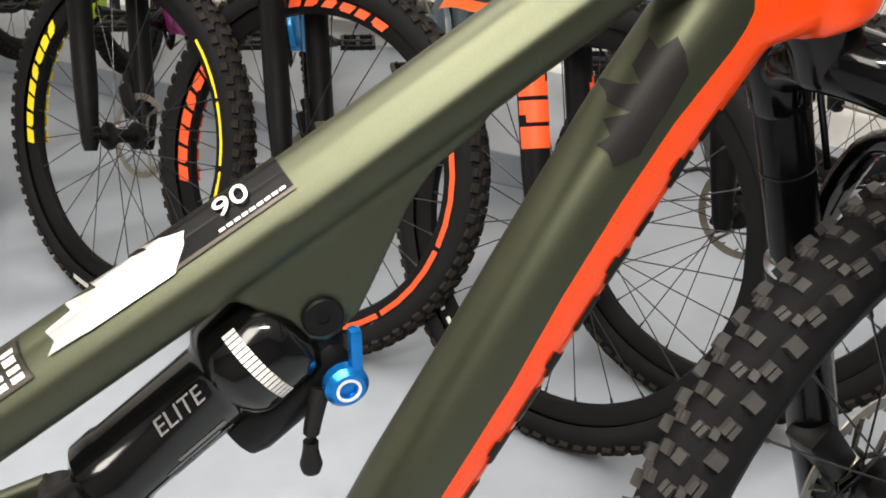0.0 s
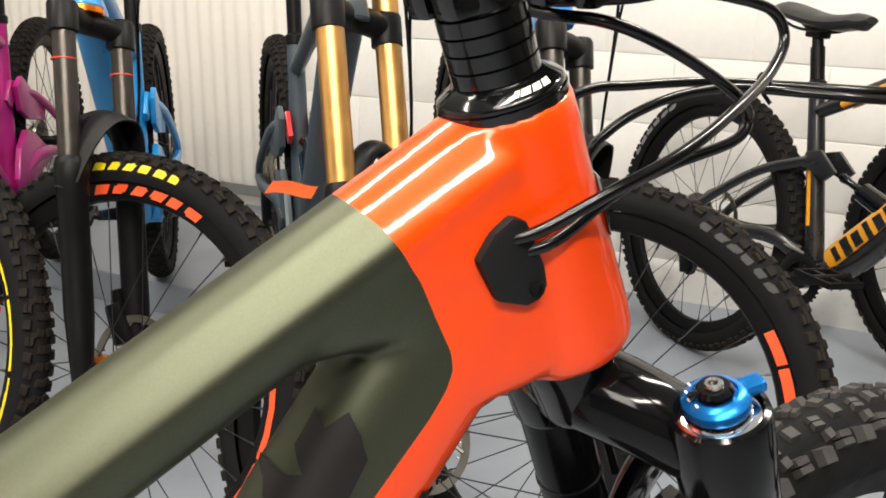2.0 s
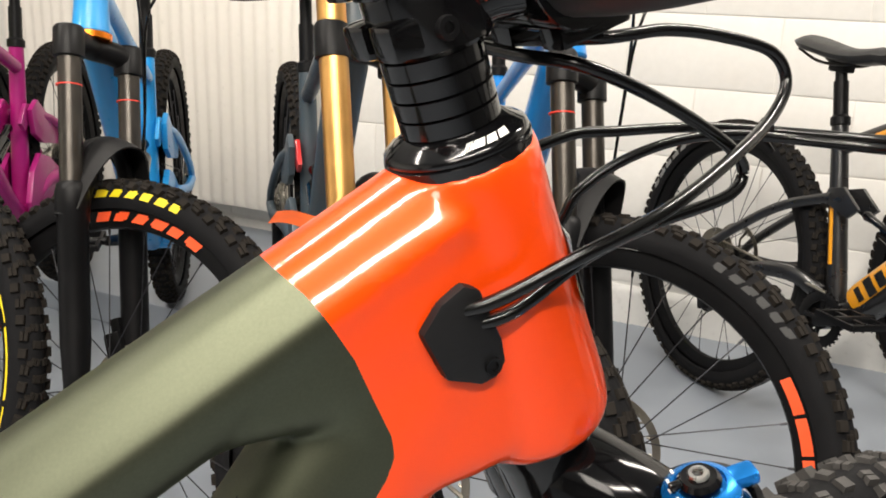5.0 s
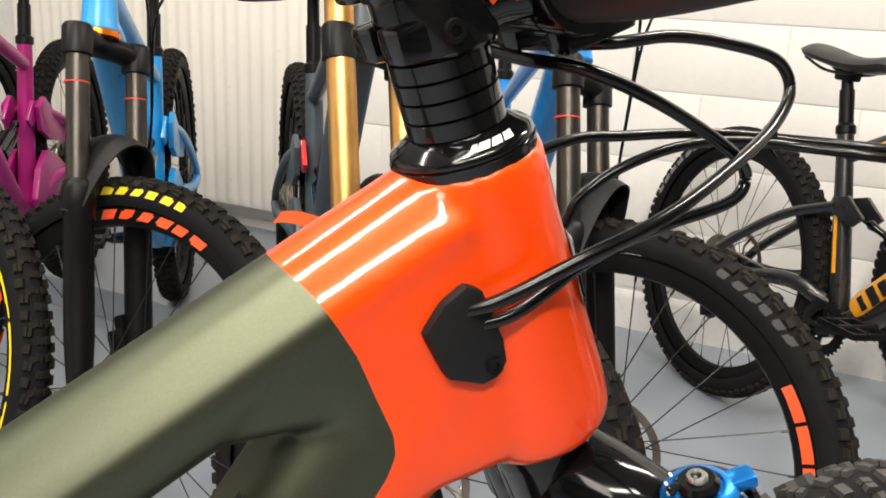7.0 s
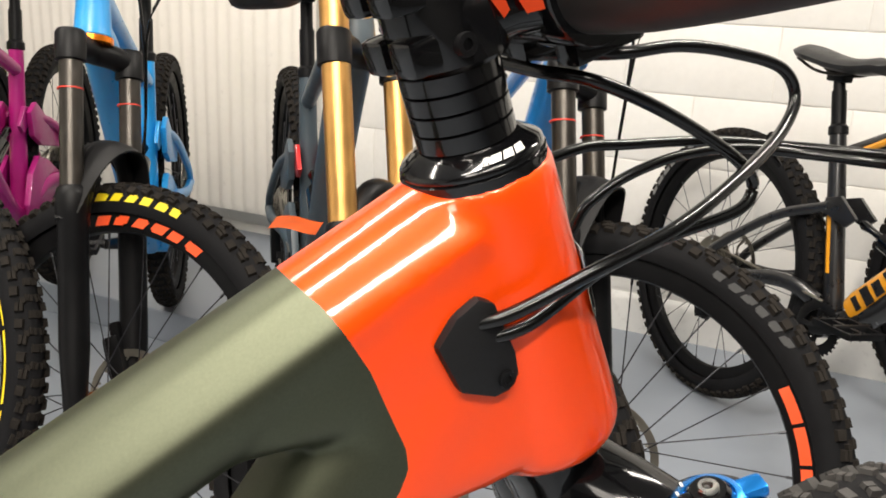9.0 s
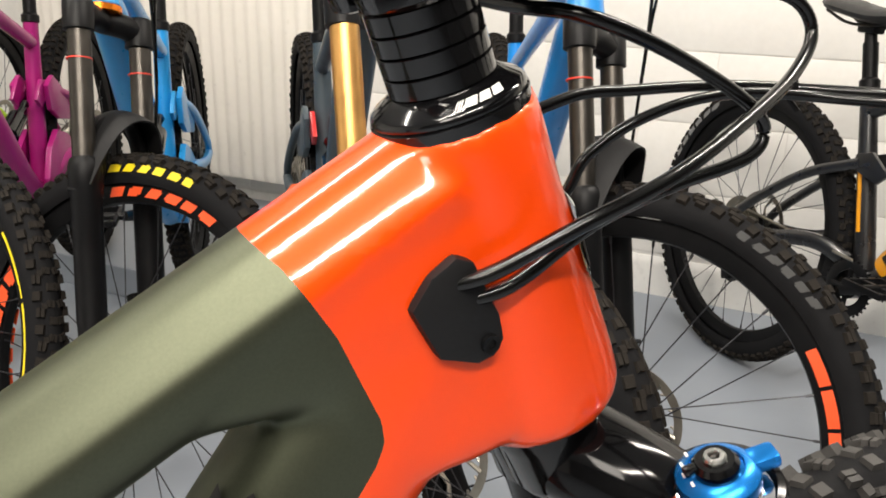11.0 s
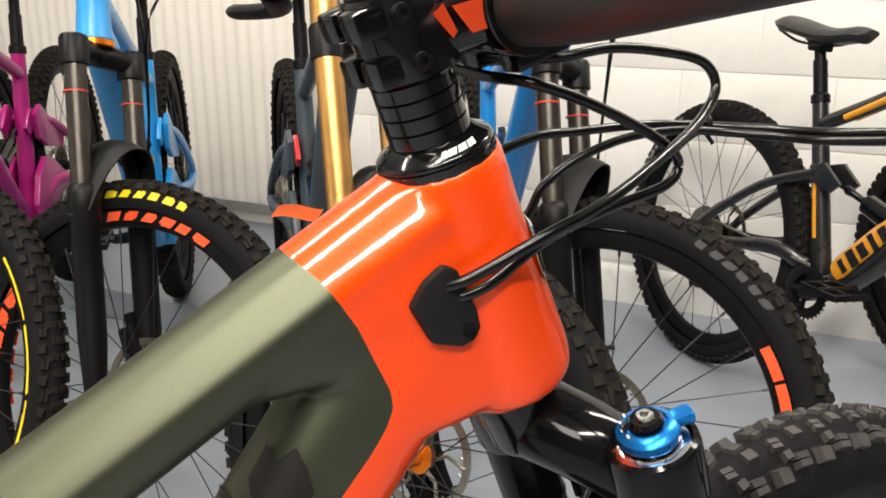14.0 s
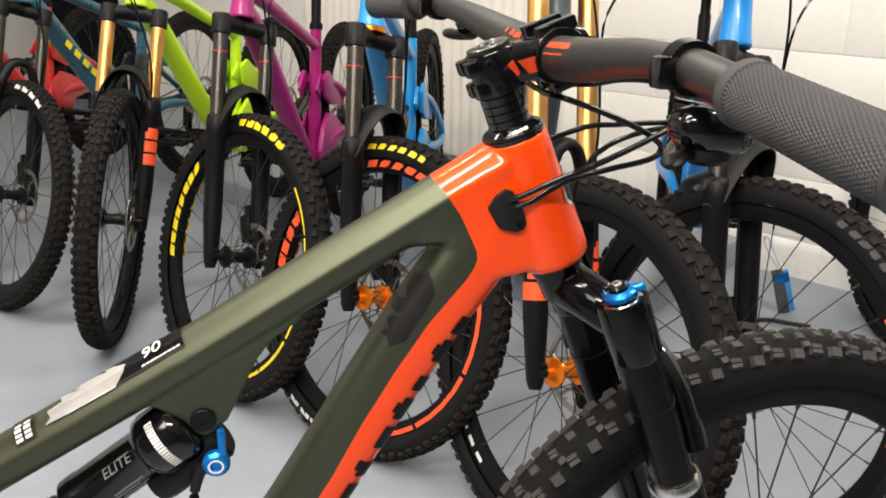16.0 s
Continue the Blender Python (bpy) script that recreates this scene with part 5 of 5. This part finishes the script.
GRIPM = mat("grip_rubber", (0.034, 0.034, 0.036), 0.75, var=0.15, bump=0.1)
for s in (-1, 1):
    p0, t0, _ = bar_at(s * 0.300)
    p1, t1, _ = bar_at(s * 0.4300)
    bm = B()
    rows = []
    nseg, nl = 96, 120
    for i in range(nl + 1):
        k = i / nl
        p = p0.lerp(p1, k)
        a, b = frame_at(p1 - p0)
        row = []
        for j in range(nseg):
            r = 0.0158
            if k < 0.06 or k > 0.97:
                r = 0.0172
            elif 0.06 <= k <= 0.97:
                r += 0.0007 if (i % 4, j % 2) in ((0, 0), (2, 1)) else -0.0002
            row.append(bm.verts.new(p + (a * math.cos(j * math.tau / nseg) + b * math.sin(j * math.tau / nseg)) * r))
        rows.append(row)
    for r0, r1 in zip(rows, rows[1:]):
        for j in range(nseg):
            bm.faces.new((r0[j], r0[(j + 1) % nseg], r1[(j + 1) % nseg], r1[j]))
    bm.faces.new(rows[0][::-1])
    bm.faces.new(rows[-1])
    bmesh.ops.recalc_face_normals(bm, faces=bm.faces)
    part("grip", bm, GRIPM, bike, "dark grey knurled rubber grip", m=LOCS, smooth=False)
    # brake lever and shifter
    q, t, r = bar_at(s * 0.2375)
    bm = lathe(B(), [(r, -0.006), (r + 0.004, -0.006), (r + 0.0045, 0.006), (r, 0.006)], q, q + t, 28)
    brick_box(bm, q + Vector((-0.016, 0, -0.002)), (0.012, 0.012, 0.018), bevel=0.003)
    lv = part("lever_clamp", bm, BLACKGLOSS, bike, "black hinged lever clamp", m=LOCS)
    bm = tube(B(), smoothed([q + Vector((0.022, -s * 0.030, -0.010)), q + Vector((0.026, -s * 0.008, -0.016)), q + Vector((0.03, s * 0.02, -0.022))], 5), [0.002, 0.005, 0.0065, 0.0075, 0.008, 0.008, 0.008, 0.008, 0.0075, 0.006, 0.002], 14)
    bk = part("brake_body", bm, BLACKGLOSS, bike, "black brake master cylinder", m=LOCS)
    bm = tube(B(), smoothed([q + Vector((0.032, s * 0.01, -0.026)), q + Vector((0.05, s * 0.045, -0.034)), q + Vector((0.045, s * 0.09, -0.036)), q + Vector((0.05, s * 0.125, -0.035))], 5), [0.005, 0.006, 0.006, 0.006, 0.006, 0.006, 0.006, 0.006, 0.006, 0.006, 0.006, 0.006, 0.006, 0.006, 0.005, 0.002], 10, flat=1.7)
    part("brake_blade", bm, BLACKSATIN, bike, "black brake lever blade", m=LOCS)
    if s < 0:
        # shifter pod and its paddles under the right grip's end
        bm = loft(B(), [(q.x - 0.014, q.z - 0.030, 0, 0.003, 0.005, 2.4), (q.x - 0.010, q.z - 0.031, 0, 0.009, 0.011, 2.6), (q.x + 0.002, q.z - 0.032, 0, 0.013, 0.016, 2.8), (q.x + 0.020, q.z - 0.035, -5, 0.013, 0.016, 2.8), (q.x + 0.031, q.z - 0.039, -10, 0.008, 0.011, 2.6), (q.x + 0.036, q.z - 0.041, -10, 0.003, 0.005, 2.4)], 20)
        bmesh.ops.transform(bm, matrix=Matrix.Translation((0, q.y - 0.010, 0)), verts=bm.verts)
        sf = part("shifter", bm, BLACKGLOSS, bike, "black gear shifter pod", m=LOCS)
        bm = lathe(B(), [(0.0, 0.0), (0.011, 0.0), (0.013, 0.003), (0.013, 0.009), (0.010, 0.012), (0.0, 0.012)], q + Vector((0.010, -0.010, -0.040)), q + Vector((0.010, -0.010, -0.146)), 28)
        part("gear_window", bm, BLACKMATT, sf, "round shifter cover")
        for dx, dz in ((-0.016, -0.046), (-0.002, -0.060)):
            bm = tube(B(), smoothed([q + Vector((dx + 0.014, -0.010, dz)), q + Vector((dx + 0.002, -0.016, dz - 0.001)), q + Vector((dx - 0.010, -0.030, dz - 0.002))], 4), [0.003, 0.003, 0.0032, 0.0034, 0.0036, 0.0038, 0.0038, 0.003, 0.0015], 10, flat=1.8)
            part("paddle", bm, BLACKSATIN, sf, "thumb paddle")

# hoses and cables from the bar to the frame
hoses = [
    [(0.597, -0.025, 0.909), (0.610, -0.034, 0.915), (0.637, -0.041, 0.929), (0.672, -0.042, 0.942), (0.717, -0.027, 0.955), (0.756, -0.010, 0.967), (0.775, 0.0, 0.981), (0.766, 0.002, 0.994), (0.738, 0.004, 1.0), (0.707, 0.005, 1.002), (0.676, 0.010, 0.998), (0.65, 0.06, 0.995), (0.64, 0.14, 1.0)],
    [(0.601, -0.024, 0.903), (0.618, -0.032, 0.909), (0.650, -0.030, 0.925), (0.690, -0.020, 0.931), (0.728, -0.018, 0.938), (0.738, -0.016, 0.947), (0.728, -0.018, 0.957), (0.706, -0.018, 0.969), (0.675, -0.018, 0.982), (0.652, -0.010, 0.990), (0.640, 0.02, 0.992), (0.635, 0.11, 1.0)],
    [(0.600, 0.024, 0.906), (0.64, 0.042, 0.935), (0.690, 0.046, 0.953), (0.724, 0.046, 0.955), (0.779, 0.046, 0.955), (0.820, 0.024, 0.954), (0.845, -0.03, 0.957), (0.83, -0.12, 0.975), (0.74, -0.20, 1.005), (0.66, -0.20, 1.025)],
    [(0.745, 0.05, 0.72), (0.69, 0.052, 0.87), (0.700, 0.05, 0.917), (0.712, 0.048, 0.932), (0.732, 0.045, 0.943), (0.760, 0.043, 0.950), (0.79, 0.036, 0.9525), (0.822, 0.016, 0.951), (0.840, -0.03, 0.953), (0.825, -0.115, 0.970), (0.735, -0.195, 1.000), (0.655, -0.195, 1.020)],
]
for h in hoses:
    part("cable", tube(B(), smoothed(h, 8), 0.0026, 12), HOSE, bike, "black cable housing", m=LOC)
zt = Vector((0.807, 0.034, 0.955))
bm = lathe(B(), [(0.0046, -0.0014), (0.0058, -0.0014), (0.0058, 0.0014), (0.0046, 0.0014)], zt, zt + Vector((1, -0.4, 0)), 14, closed=True)
tube(bm, [zt + Vector((0, 0, -0.005)), zt + Vector((0.003, -0.004, -0.011))], 0.0013, 6)
part("cable_tie", bm, BLACKSATIN, bike, "black cable tie", m=LOC)

# fork
FORKBLACK = mat("fork_black", (0.003, 0.003, 0.0034), 0.2, var=0.05, spec=0.14)
LEG = 0.0612
CR = on_axis(0.8075)
bm = B()
lathe(bm, [(0.0, 0.002), (0.016, 0.002), (0.0190, 0.008), (0.0210, 0.028), (0.0262, 0.042), (0.0262, 0.047), (0.0, 0.047)], CR, CR + DX, 36)
arm = smoothed([CR + EX * e + Vector((0, y, 0)) + DX * h for y, e, h in ((-0.061, 0.0263, -0.016), (-0.046, 0.0225, -0.010), (-0.026, 0.013, 0.004), (0.0, 0.006, 0.012), (0.026, 0.013, 0.004), (0.046, 0.0225, -0.010), (0.061, 0.0263, -0.016))], 6)
tube(bm, arm, [0.0185 + 0.0035 * (1 - abs(1 - 2 * i / (len(arm) - 1))) for i in range(len(arm))], 28, flat=1.05)
for s in (-1, 1):
    top = CR + EX * 0.0263 + Vector((0, s * LEG, 0)) - DX * 0.002
    lathe(bm, [(0.0, -0.046), (0.020, -0.046), (0.0222, -0.042), (0.0230, -0.010), (0.0230, 0.010), (0.0222, 0.0135), (0.0198, 0.0145), (0.0198, 0.0095), (0.0, 0.0095)], top, top + DX, 40)
crown = part("crown", bm, mat("crown_black", (0.003, 0.003, 0.0034), 0.1, var=0.05, spec=0.22), bike, "gloss black hollow fork crown", m=LOCS)
for s in (-1, 1):
    top = CR + EX * 0.0263 + Vector((0, s * LEG, 0)) - DX * 0.002
    bm = lathe(B(), [(0.0, 0.008), (0.0197, 0.008), (0.0197, 0.0118), (0.0186, 0.0124), (0.0150, 0.0128), (0.0148, 0.0165), (0.0, 0.0165)], top, top + DX, 36)
    cp = part("leg_cap", bm, CHROME if s < 0 else BLACKSATIN, crown, "silver cap ring" if s < 0 else "black air cap")
    if s < 0:
        bm = B()
        prof = [(0.0, 0.0145), (0.0142, 0.0145), (0.0150, 0.016), (0.0148, 0.0200), (0.0125, 0.0225), (0.0100, 0.0232), (0.0095, 0.0215), (0.0, 0.0215)]
        lathe(bm, prof, top, top + DX, 48)
        q = Matrix.Translation(top + DX * 0.0195) @ Matrix.Rotation(-H2, 4, "Y") @ Matrix.Rotation(radians(-25), 4, "Z")
        brick_box(bm, (0.0165, 0, 0.0), (0.012, 0.009, 0.006), bevel=0.002, m=q)
        kn = part("knob", bm, ANOBLUE, cp, "blue anodised damper dial with finger tab")
        bm = lathe(B(), [(0.0, 0.022), (0.0082, 0.0215), (0.0084, 0.0248), (0.0068, 0.0268), (0.0, 0.0268)], top, top + DX, 30)
        brick_box(bm, (-0.0095, 0.0, 0.0058), (0.005, 0.004, 0.003), bevel=0.001, m=q)
        ki = part("knob", bm, BLACKGLOSS, cp, "black inner dial")
        bm = lathe(B(), [(0.0018, 0.0268), (0.0040, 0.0268), (0.0042, 0.0278), (0.0036, 0.0286), (0.0022, 0.0286), (0.0018, 0.0272)], top, top + DX, 24, closed=True)
        part("dial_bolt", bm, ALLOY, cp, "silver hex insert")
        bm = B()
        for k in range(4):
            a = math.tau * k / 14 + 2.2
            brick_box(bm, (math.cos(a) * 0.0118, math.sin(a) * 0.0118, 0.0040), (0.0010, 0.0022, 0.0004), m=q @ Matrix.Rotation(0, 4, "Z"))
        part("dial_marks", bm, WHITEPRINT, cp, "white dial marks")
    foot = AXLE + Vector((0, s * LEG, 0)) - EX * 0.030
    leg_dir = DX
    seal = top - DX * ((top.z - 0.640) / DX.z)
    bm = tube(B(), [top - DX * 0.03, seal - DX * 0.06], 0.0198, 32)
    sn = part("stanchion", bm, FORKBLACK, bike, "gloss black stanchion tube", m=LOCS)
    bm = lathe(B(), [(0.0196, -0.001), (0.0207, -0.0007), (0.0207, 0.0007), (0.0196, 0.001)], top - DX * 0.098, top, 32)
    part("travel_ring", bm, BLACKSATIN, sn, "thin rubber travel ring")
    L = (seal - foot).length
    bm = lathe(B(), [(0.0, -0.05), (0.014, -0.05), (0.019, -0.03), (0.020, 0.03), (0.0225, 0.10), (0.0225, L - 0.06), (0.0250, L - 0.052), (0.0250, L - 0.012), (0.0240, L - 0.004)], seal - DX * L, seal, 36)
    brick_box(bm, foot + Vector((0.008, -s * 0.006, 0)), (0.034, 0.022, 0.05), bevel=0.007)
    part("lower_leg", bm, FORKBLACK, bike, "gloss black lower fork leg", m=LOCS)
    bm = lathe(B(), [(0.0198, 0.004), (0.0218, 0.005), (0.0246, 0.001), (0.0251, -0.004), (0.0244, -0.006), (0.0200, -0.002)], seal, seal + DX, 40)
    part("wiper_seal", bm, ALLOY, bike, "grey fork wiper seal with silver spring", m=LOCS)
brd = [AXLE - EX * 0.018 + DX * 0.245 + EX * (0.014 if abs(k) < 2 else 0.006) + DX * (0.16 - 0.022 * k * k) + Vector((0, k * 0.031, 0)) for k in (-2, -1.4, -0.7, 0, 0.7, 1.4, 2)]
bm = tube(B(), smoothed(brd, 4), 0.0095, 14, flat=1.3)
part("bridge", bm, BLACKGLOSS, bike, "gloss black arched fork bridge", m=LOCS)
bm = tube(B(), [AXLE - Vector((0, 0.08, 0)), AXLE + Vector((0, 0.08, 0))], 0.009, 14)
part("axle", bm, BLACKSATIN, bike, "black through axle", m=LOCS)
bm = brick_box(B(), (0, 0, 0), (0.036, 0.034, 0.08), bevel=0.008, m=Matrix.Translation(AXLE + Vector((-0.07, 0.05, 0.06))) @ Matrix.Rotation(-0.7, 4, "Y"))
part("brake_caliper", bm, BLACKSATIN, bike, "black brake caliper", m=LOCS)
# tread blocks paler than the casing: the knobs' sheen is put into their colour
wheel(bike, LOCS @ Matrix.Translation(AXLE) @ Matrix.Rotation(0.4, 4, "Y"), RF, w=0.062, fine=True, prints=[(ORANGEPRINT, 0.292, 0.315, 30, 88, 5, 0.25, 0.03), (ORANGEPRINT, 0.292, 0.315, 210, 268, 5, 0.25, 0.03)], tread_mat=mat("tread_with_sheen", (0.044, 0.042, 0.040), 0.6, var=0.3, bump=0.15, spec=0.25))

# rear of the bike, behind the view
wheel(bike, LOC @ Matrix.Translation((-0.235, 0, RW)), RW, name="rear_wheel", cogs=True)
for s in (1, -1):
    bm = tube(B(), smoothed([(0.20, s * 0.03, 0.37), (0.05, s * 0.05, 0.39), (-0.15, s * 0.062, 0.375), (-0.235, s * 0.062, RW)], 5), 0.014, 12, flat=0.8)
    part("chain_stay", bm, PAINT, bike, "olive chain stay", m=LOC)
    bm = tube(B(), smoothed([(0.20, s * 0.03, 0.62), (0.05, s * 0.05, 0.57), (-0.17, s * 0.062, 0.42), (-0.235, s * 0.062, RW)], 5), 0.012, 12, flat=0.8)
    part("seat_stay", bm, PAINT, bike, "olive seat stay", m=LOC)
bm = tube(B(), [(0.115, 0, 0.68), (0.06, 0, 0.90)], 0.0155, 16)
part("seat_post", bm, BLACKSATIN, bike, "black dropper seat post", m=LOC)
sad = Vector((0.055, 0, 0.945))
saddle(bike, sad - Vector((U0, 0, 0)))

# rear shock under the top tube
SH1, SH0 = Vector((0.3430, 0, 0.7255)), Vector((0.205, 0, 0.629))
sd = (SH0 - SH1).normalized()
sl = (SH0 - SH1).length
bm = lathe(B(), [(0.0, 0.012), (0.020, 0.012), (0.0285, 0.018), (0.0305, 0.024), (0.0305, 0.050), (0.0290, 0.056), (0.0245, 0.060), (0.0230, 0.064), (0.0230, 0.125), (0.0240, 0.128), (0.0240, 0.140), (0.018, 0.146), (0.0, 0.146)], SH1, SH0, 44)
shk = part("rear_shock", bm, BLACKGLOSS, bike, "gloss black air shock with side reservoir", m=LOC)
bm = lathe(B(), [(0.0, sl - 0.03), (0.012, sl - 0.03), (0.013, sl), (0.0, sl + 0.012)], SH1, SH0, 24)
lathe(bm, [(0.0, -0.022), (0.011, -0.022), (0.011, 0.022), (0.0, 0.022)], SH0, SH0 + Vector((0, 1, 0)), 20)
part("shock_eye", bm, BLACKSATIN, shk, "lower shock eye")
bm = B()
up_ = Vector((-sd.z, 0, sd.x))
if up_.z > 0:
    up_ = -up_
rs = SH1 + up_ * 0.030 + sd * 0.004
lathe(bm, [(0.0, 0.0), (0.016, 0.0), (0.0195, 0.004), (0.0195, 0.066), (0.017, 0.074), (0.0, 0.076)], rs, rs + sd, 32)
brick_box(bm, SH1 + up_ * 0.016 + sd * 0.014, (0.03, 0.03, 0.034), bevel=0.006)
part("reservoir", bm, BLACKSATIN, shk, "black reservoir cylinder")
for k in range(17):
    bm = B()
    a0 = radians(-30 + 5.4 * k)
    row = []
    for d in (0.034, 0.0415):
        row.append([SH1 + sd * d + (Vector((0, -1, 0)) * math.cos(a) - up_ * math.sin(a)) * 0.0308 for a in (a0, a0 + radians(4.3))])
    bm.faces.new([bm.verts.new(v) for v in (row[0][0], row[0][1], row[1][1], row[1][0])])
    part("print", bm, WHITEPRINT, shk)
nn = Vector((0, -math.cos(0.6), 0)) - up_ * math.sin(0.6)
mt = Matrix.Translation(SH1 + sd * 0.082 + nn * 0.0235) @ Matrix((-sd, nn.cross(-sd), nn)).transposed().to_4x4()
text("ELITE", 0.0125, GREYPRINT, shk, mt, shear=0.2, label="grey word ELITE")
for k in range(5):
    bm = B()
    w = (0.030, 0.034, 0.026, 0.034, 0.02)[k]
    a = radians(14 + k * 9)
    p = [SH1 + sd * (0.070 + (k % 2) * 0.006 + d) + (Vector((0, -1, 0)) * math.cos(a + e) + up_ * math.sin(a + e)) * 0.0233 for d, e in ((0, 0), (w, 0), (w, 0.11), (0, 0.11))]
    bm.faces.new([bm.verts.new(v) for v in p])
    part("print", bm, GREYPRINT, shk)
# blue lever dial
kb = Vector((0.351, 0, 0.687))
bm = lathe(B(), [(0.0, 0.0), (0.009, 0.0), (0.0118, 0.002), (0.0118, 0.008), (0.009, 0.011), (0.0045, 0.011), (0.004, 0.009), (0.0, 0.009)], kb + Vector((0, -0.020, 0)), kb + Vector((0, -1, 0)), 32)
brick_box(bm, kb + Vector((0.006, -0.025, 0.020)), (0.007, 0.008, 0.026), bevel=0.003)
part("shock_dial", bm, ANOBLUE, shk, "blue anodised shock dial with lever")
bm = lathe(B(), [(0.0052, 0.0), (0.0066, 0.0), (0.0068, 0.0006), (0.0052, 0.0006)], kb + Vector((0, -0.031, 0)), kb + Vector((0, -1, 0)), 28, closed=True)
part("dial_ring", bm, WHITEPRINT, shk, "pale dial ring")
bm = tube(B(), smoothed([kb + Vector((-0.012, -0.02, -0.002)), kb + Vector((-0.020, -0.026, -0.025)), kb + Vector((-0.022, -0.028, -0.048))], 5), [0.0055, 0.0052, 0.005, 0.0048, 0.0046, 0.0044, 0.0042, 0.0042, 0.005, 0.0062, 0.0050], 14)
part("shock_lever", bm, BLACKMATT, shk, "small black lever")

# ---- small loose things ----
CARD = mat("orange_card", (0.85, 0.16, 0.03), 0.55)
BAGFILM = mat("clear_film", (0.62, 0.64, 0.66), 0.18, var=0.2, scale=60)
bm = B()
n = 10
vs = [[bm.verts.new((i / n * 0.085 - 0.0425, j * 0.05 - 0.025, 0.004 * math.sin(i * 0.5) + 0.003 * j)) for i in range(n + 1)] for j in range(2)]
for i in range(n):
    bm.faces.new((vs[0][i], vs[0][i + 1], vs[1][i + 1], vs[1][i]))
bmesh.ops.solidify(bm, geom=bm.faces[:], thickness=0.0012)
card = part("swing_tag", bm, CARD, None)
card.matrix_world = pose(0.05, 1.95, 0.63, 8, 0, -10)
tagged(card, "orange card tag tied to the slate bike's frame", "tag")

# a small packet standing on the floor by the wall, and a loose strap beside it
packet = tagged(new("parts_packet"), "small grey and blue parts packet standing on the floor", "packet")
packet.matrix_world = pose(0.795, 2.83, 0.0, 0, 0, 18)
LEANQ = Matrix.Rotation(radians(-14), 4, "Y") @ Matrix.Rotation(radians(-10), 4, "X")
part("card", brick_box(B(), (0, 0, 0.074), (0.034, 0.010, 0.148), bevel=0.002, m=LEANQ), mat("packet_grey", (0.06, 0.06, 0.062), 0.4), packet, "dark grey card")
part("card_edge", brick_box(B(), (0.026, 0, 0.072), (0.018, 0.011, 0.138), bevel=0.002, m=LEANQ), mat("packet_blue", (0.05, 0.22, 0.55), 0.4), packet, "blue printed edge")
part("label", brick_box(B(), (0.012, -0.006, 0.118), (0.044, 0.003, 0.030), bevel=0.001, m=LEANQ), ANOBLUE, packet, "bright blue printed label")
bm = tube(B(), smoothed([LEANQ @ Vector(p) for p in ((0.010, 0, 0.148), (-0.008, 0.004, 0.20), (-0.018, 0.006, 0.25), (-0.006, 0.006, 0.262), (0.006, 0.004, 0.21), (0.018, 0, 0.148))], 5), 0.005, 8, flat=1.6)
part("hang_loop", bm, BAGFILM, packet, "clear plastic hanging loop")
bm = tube(B(), smoothed([(-0.09, 0.0, 0.005), (-0.04, 0.012, 0.007), (0.02, -0.004, 0.006), (0.08, -0.022, 0.005)], 6), 0.005, 8, flat=2.0)
strap = part("strap", bm, BLACKMATT, None)
strap.matrix_world = pose(0.78, 2.74, 0.0, 0, 0, 10)
tagged(strap, "short black strap lying on the floor", "strap")
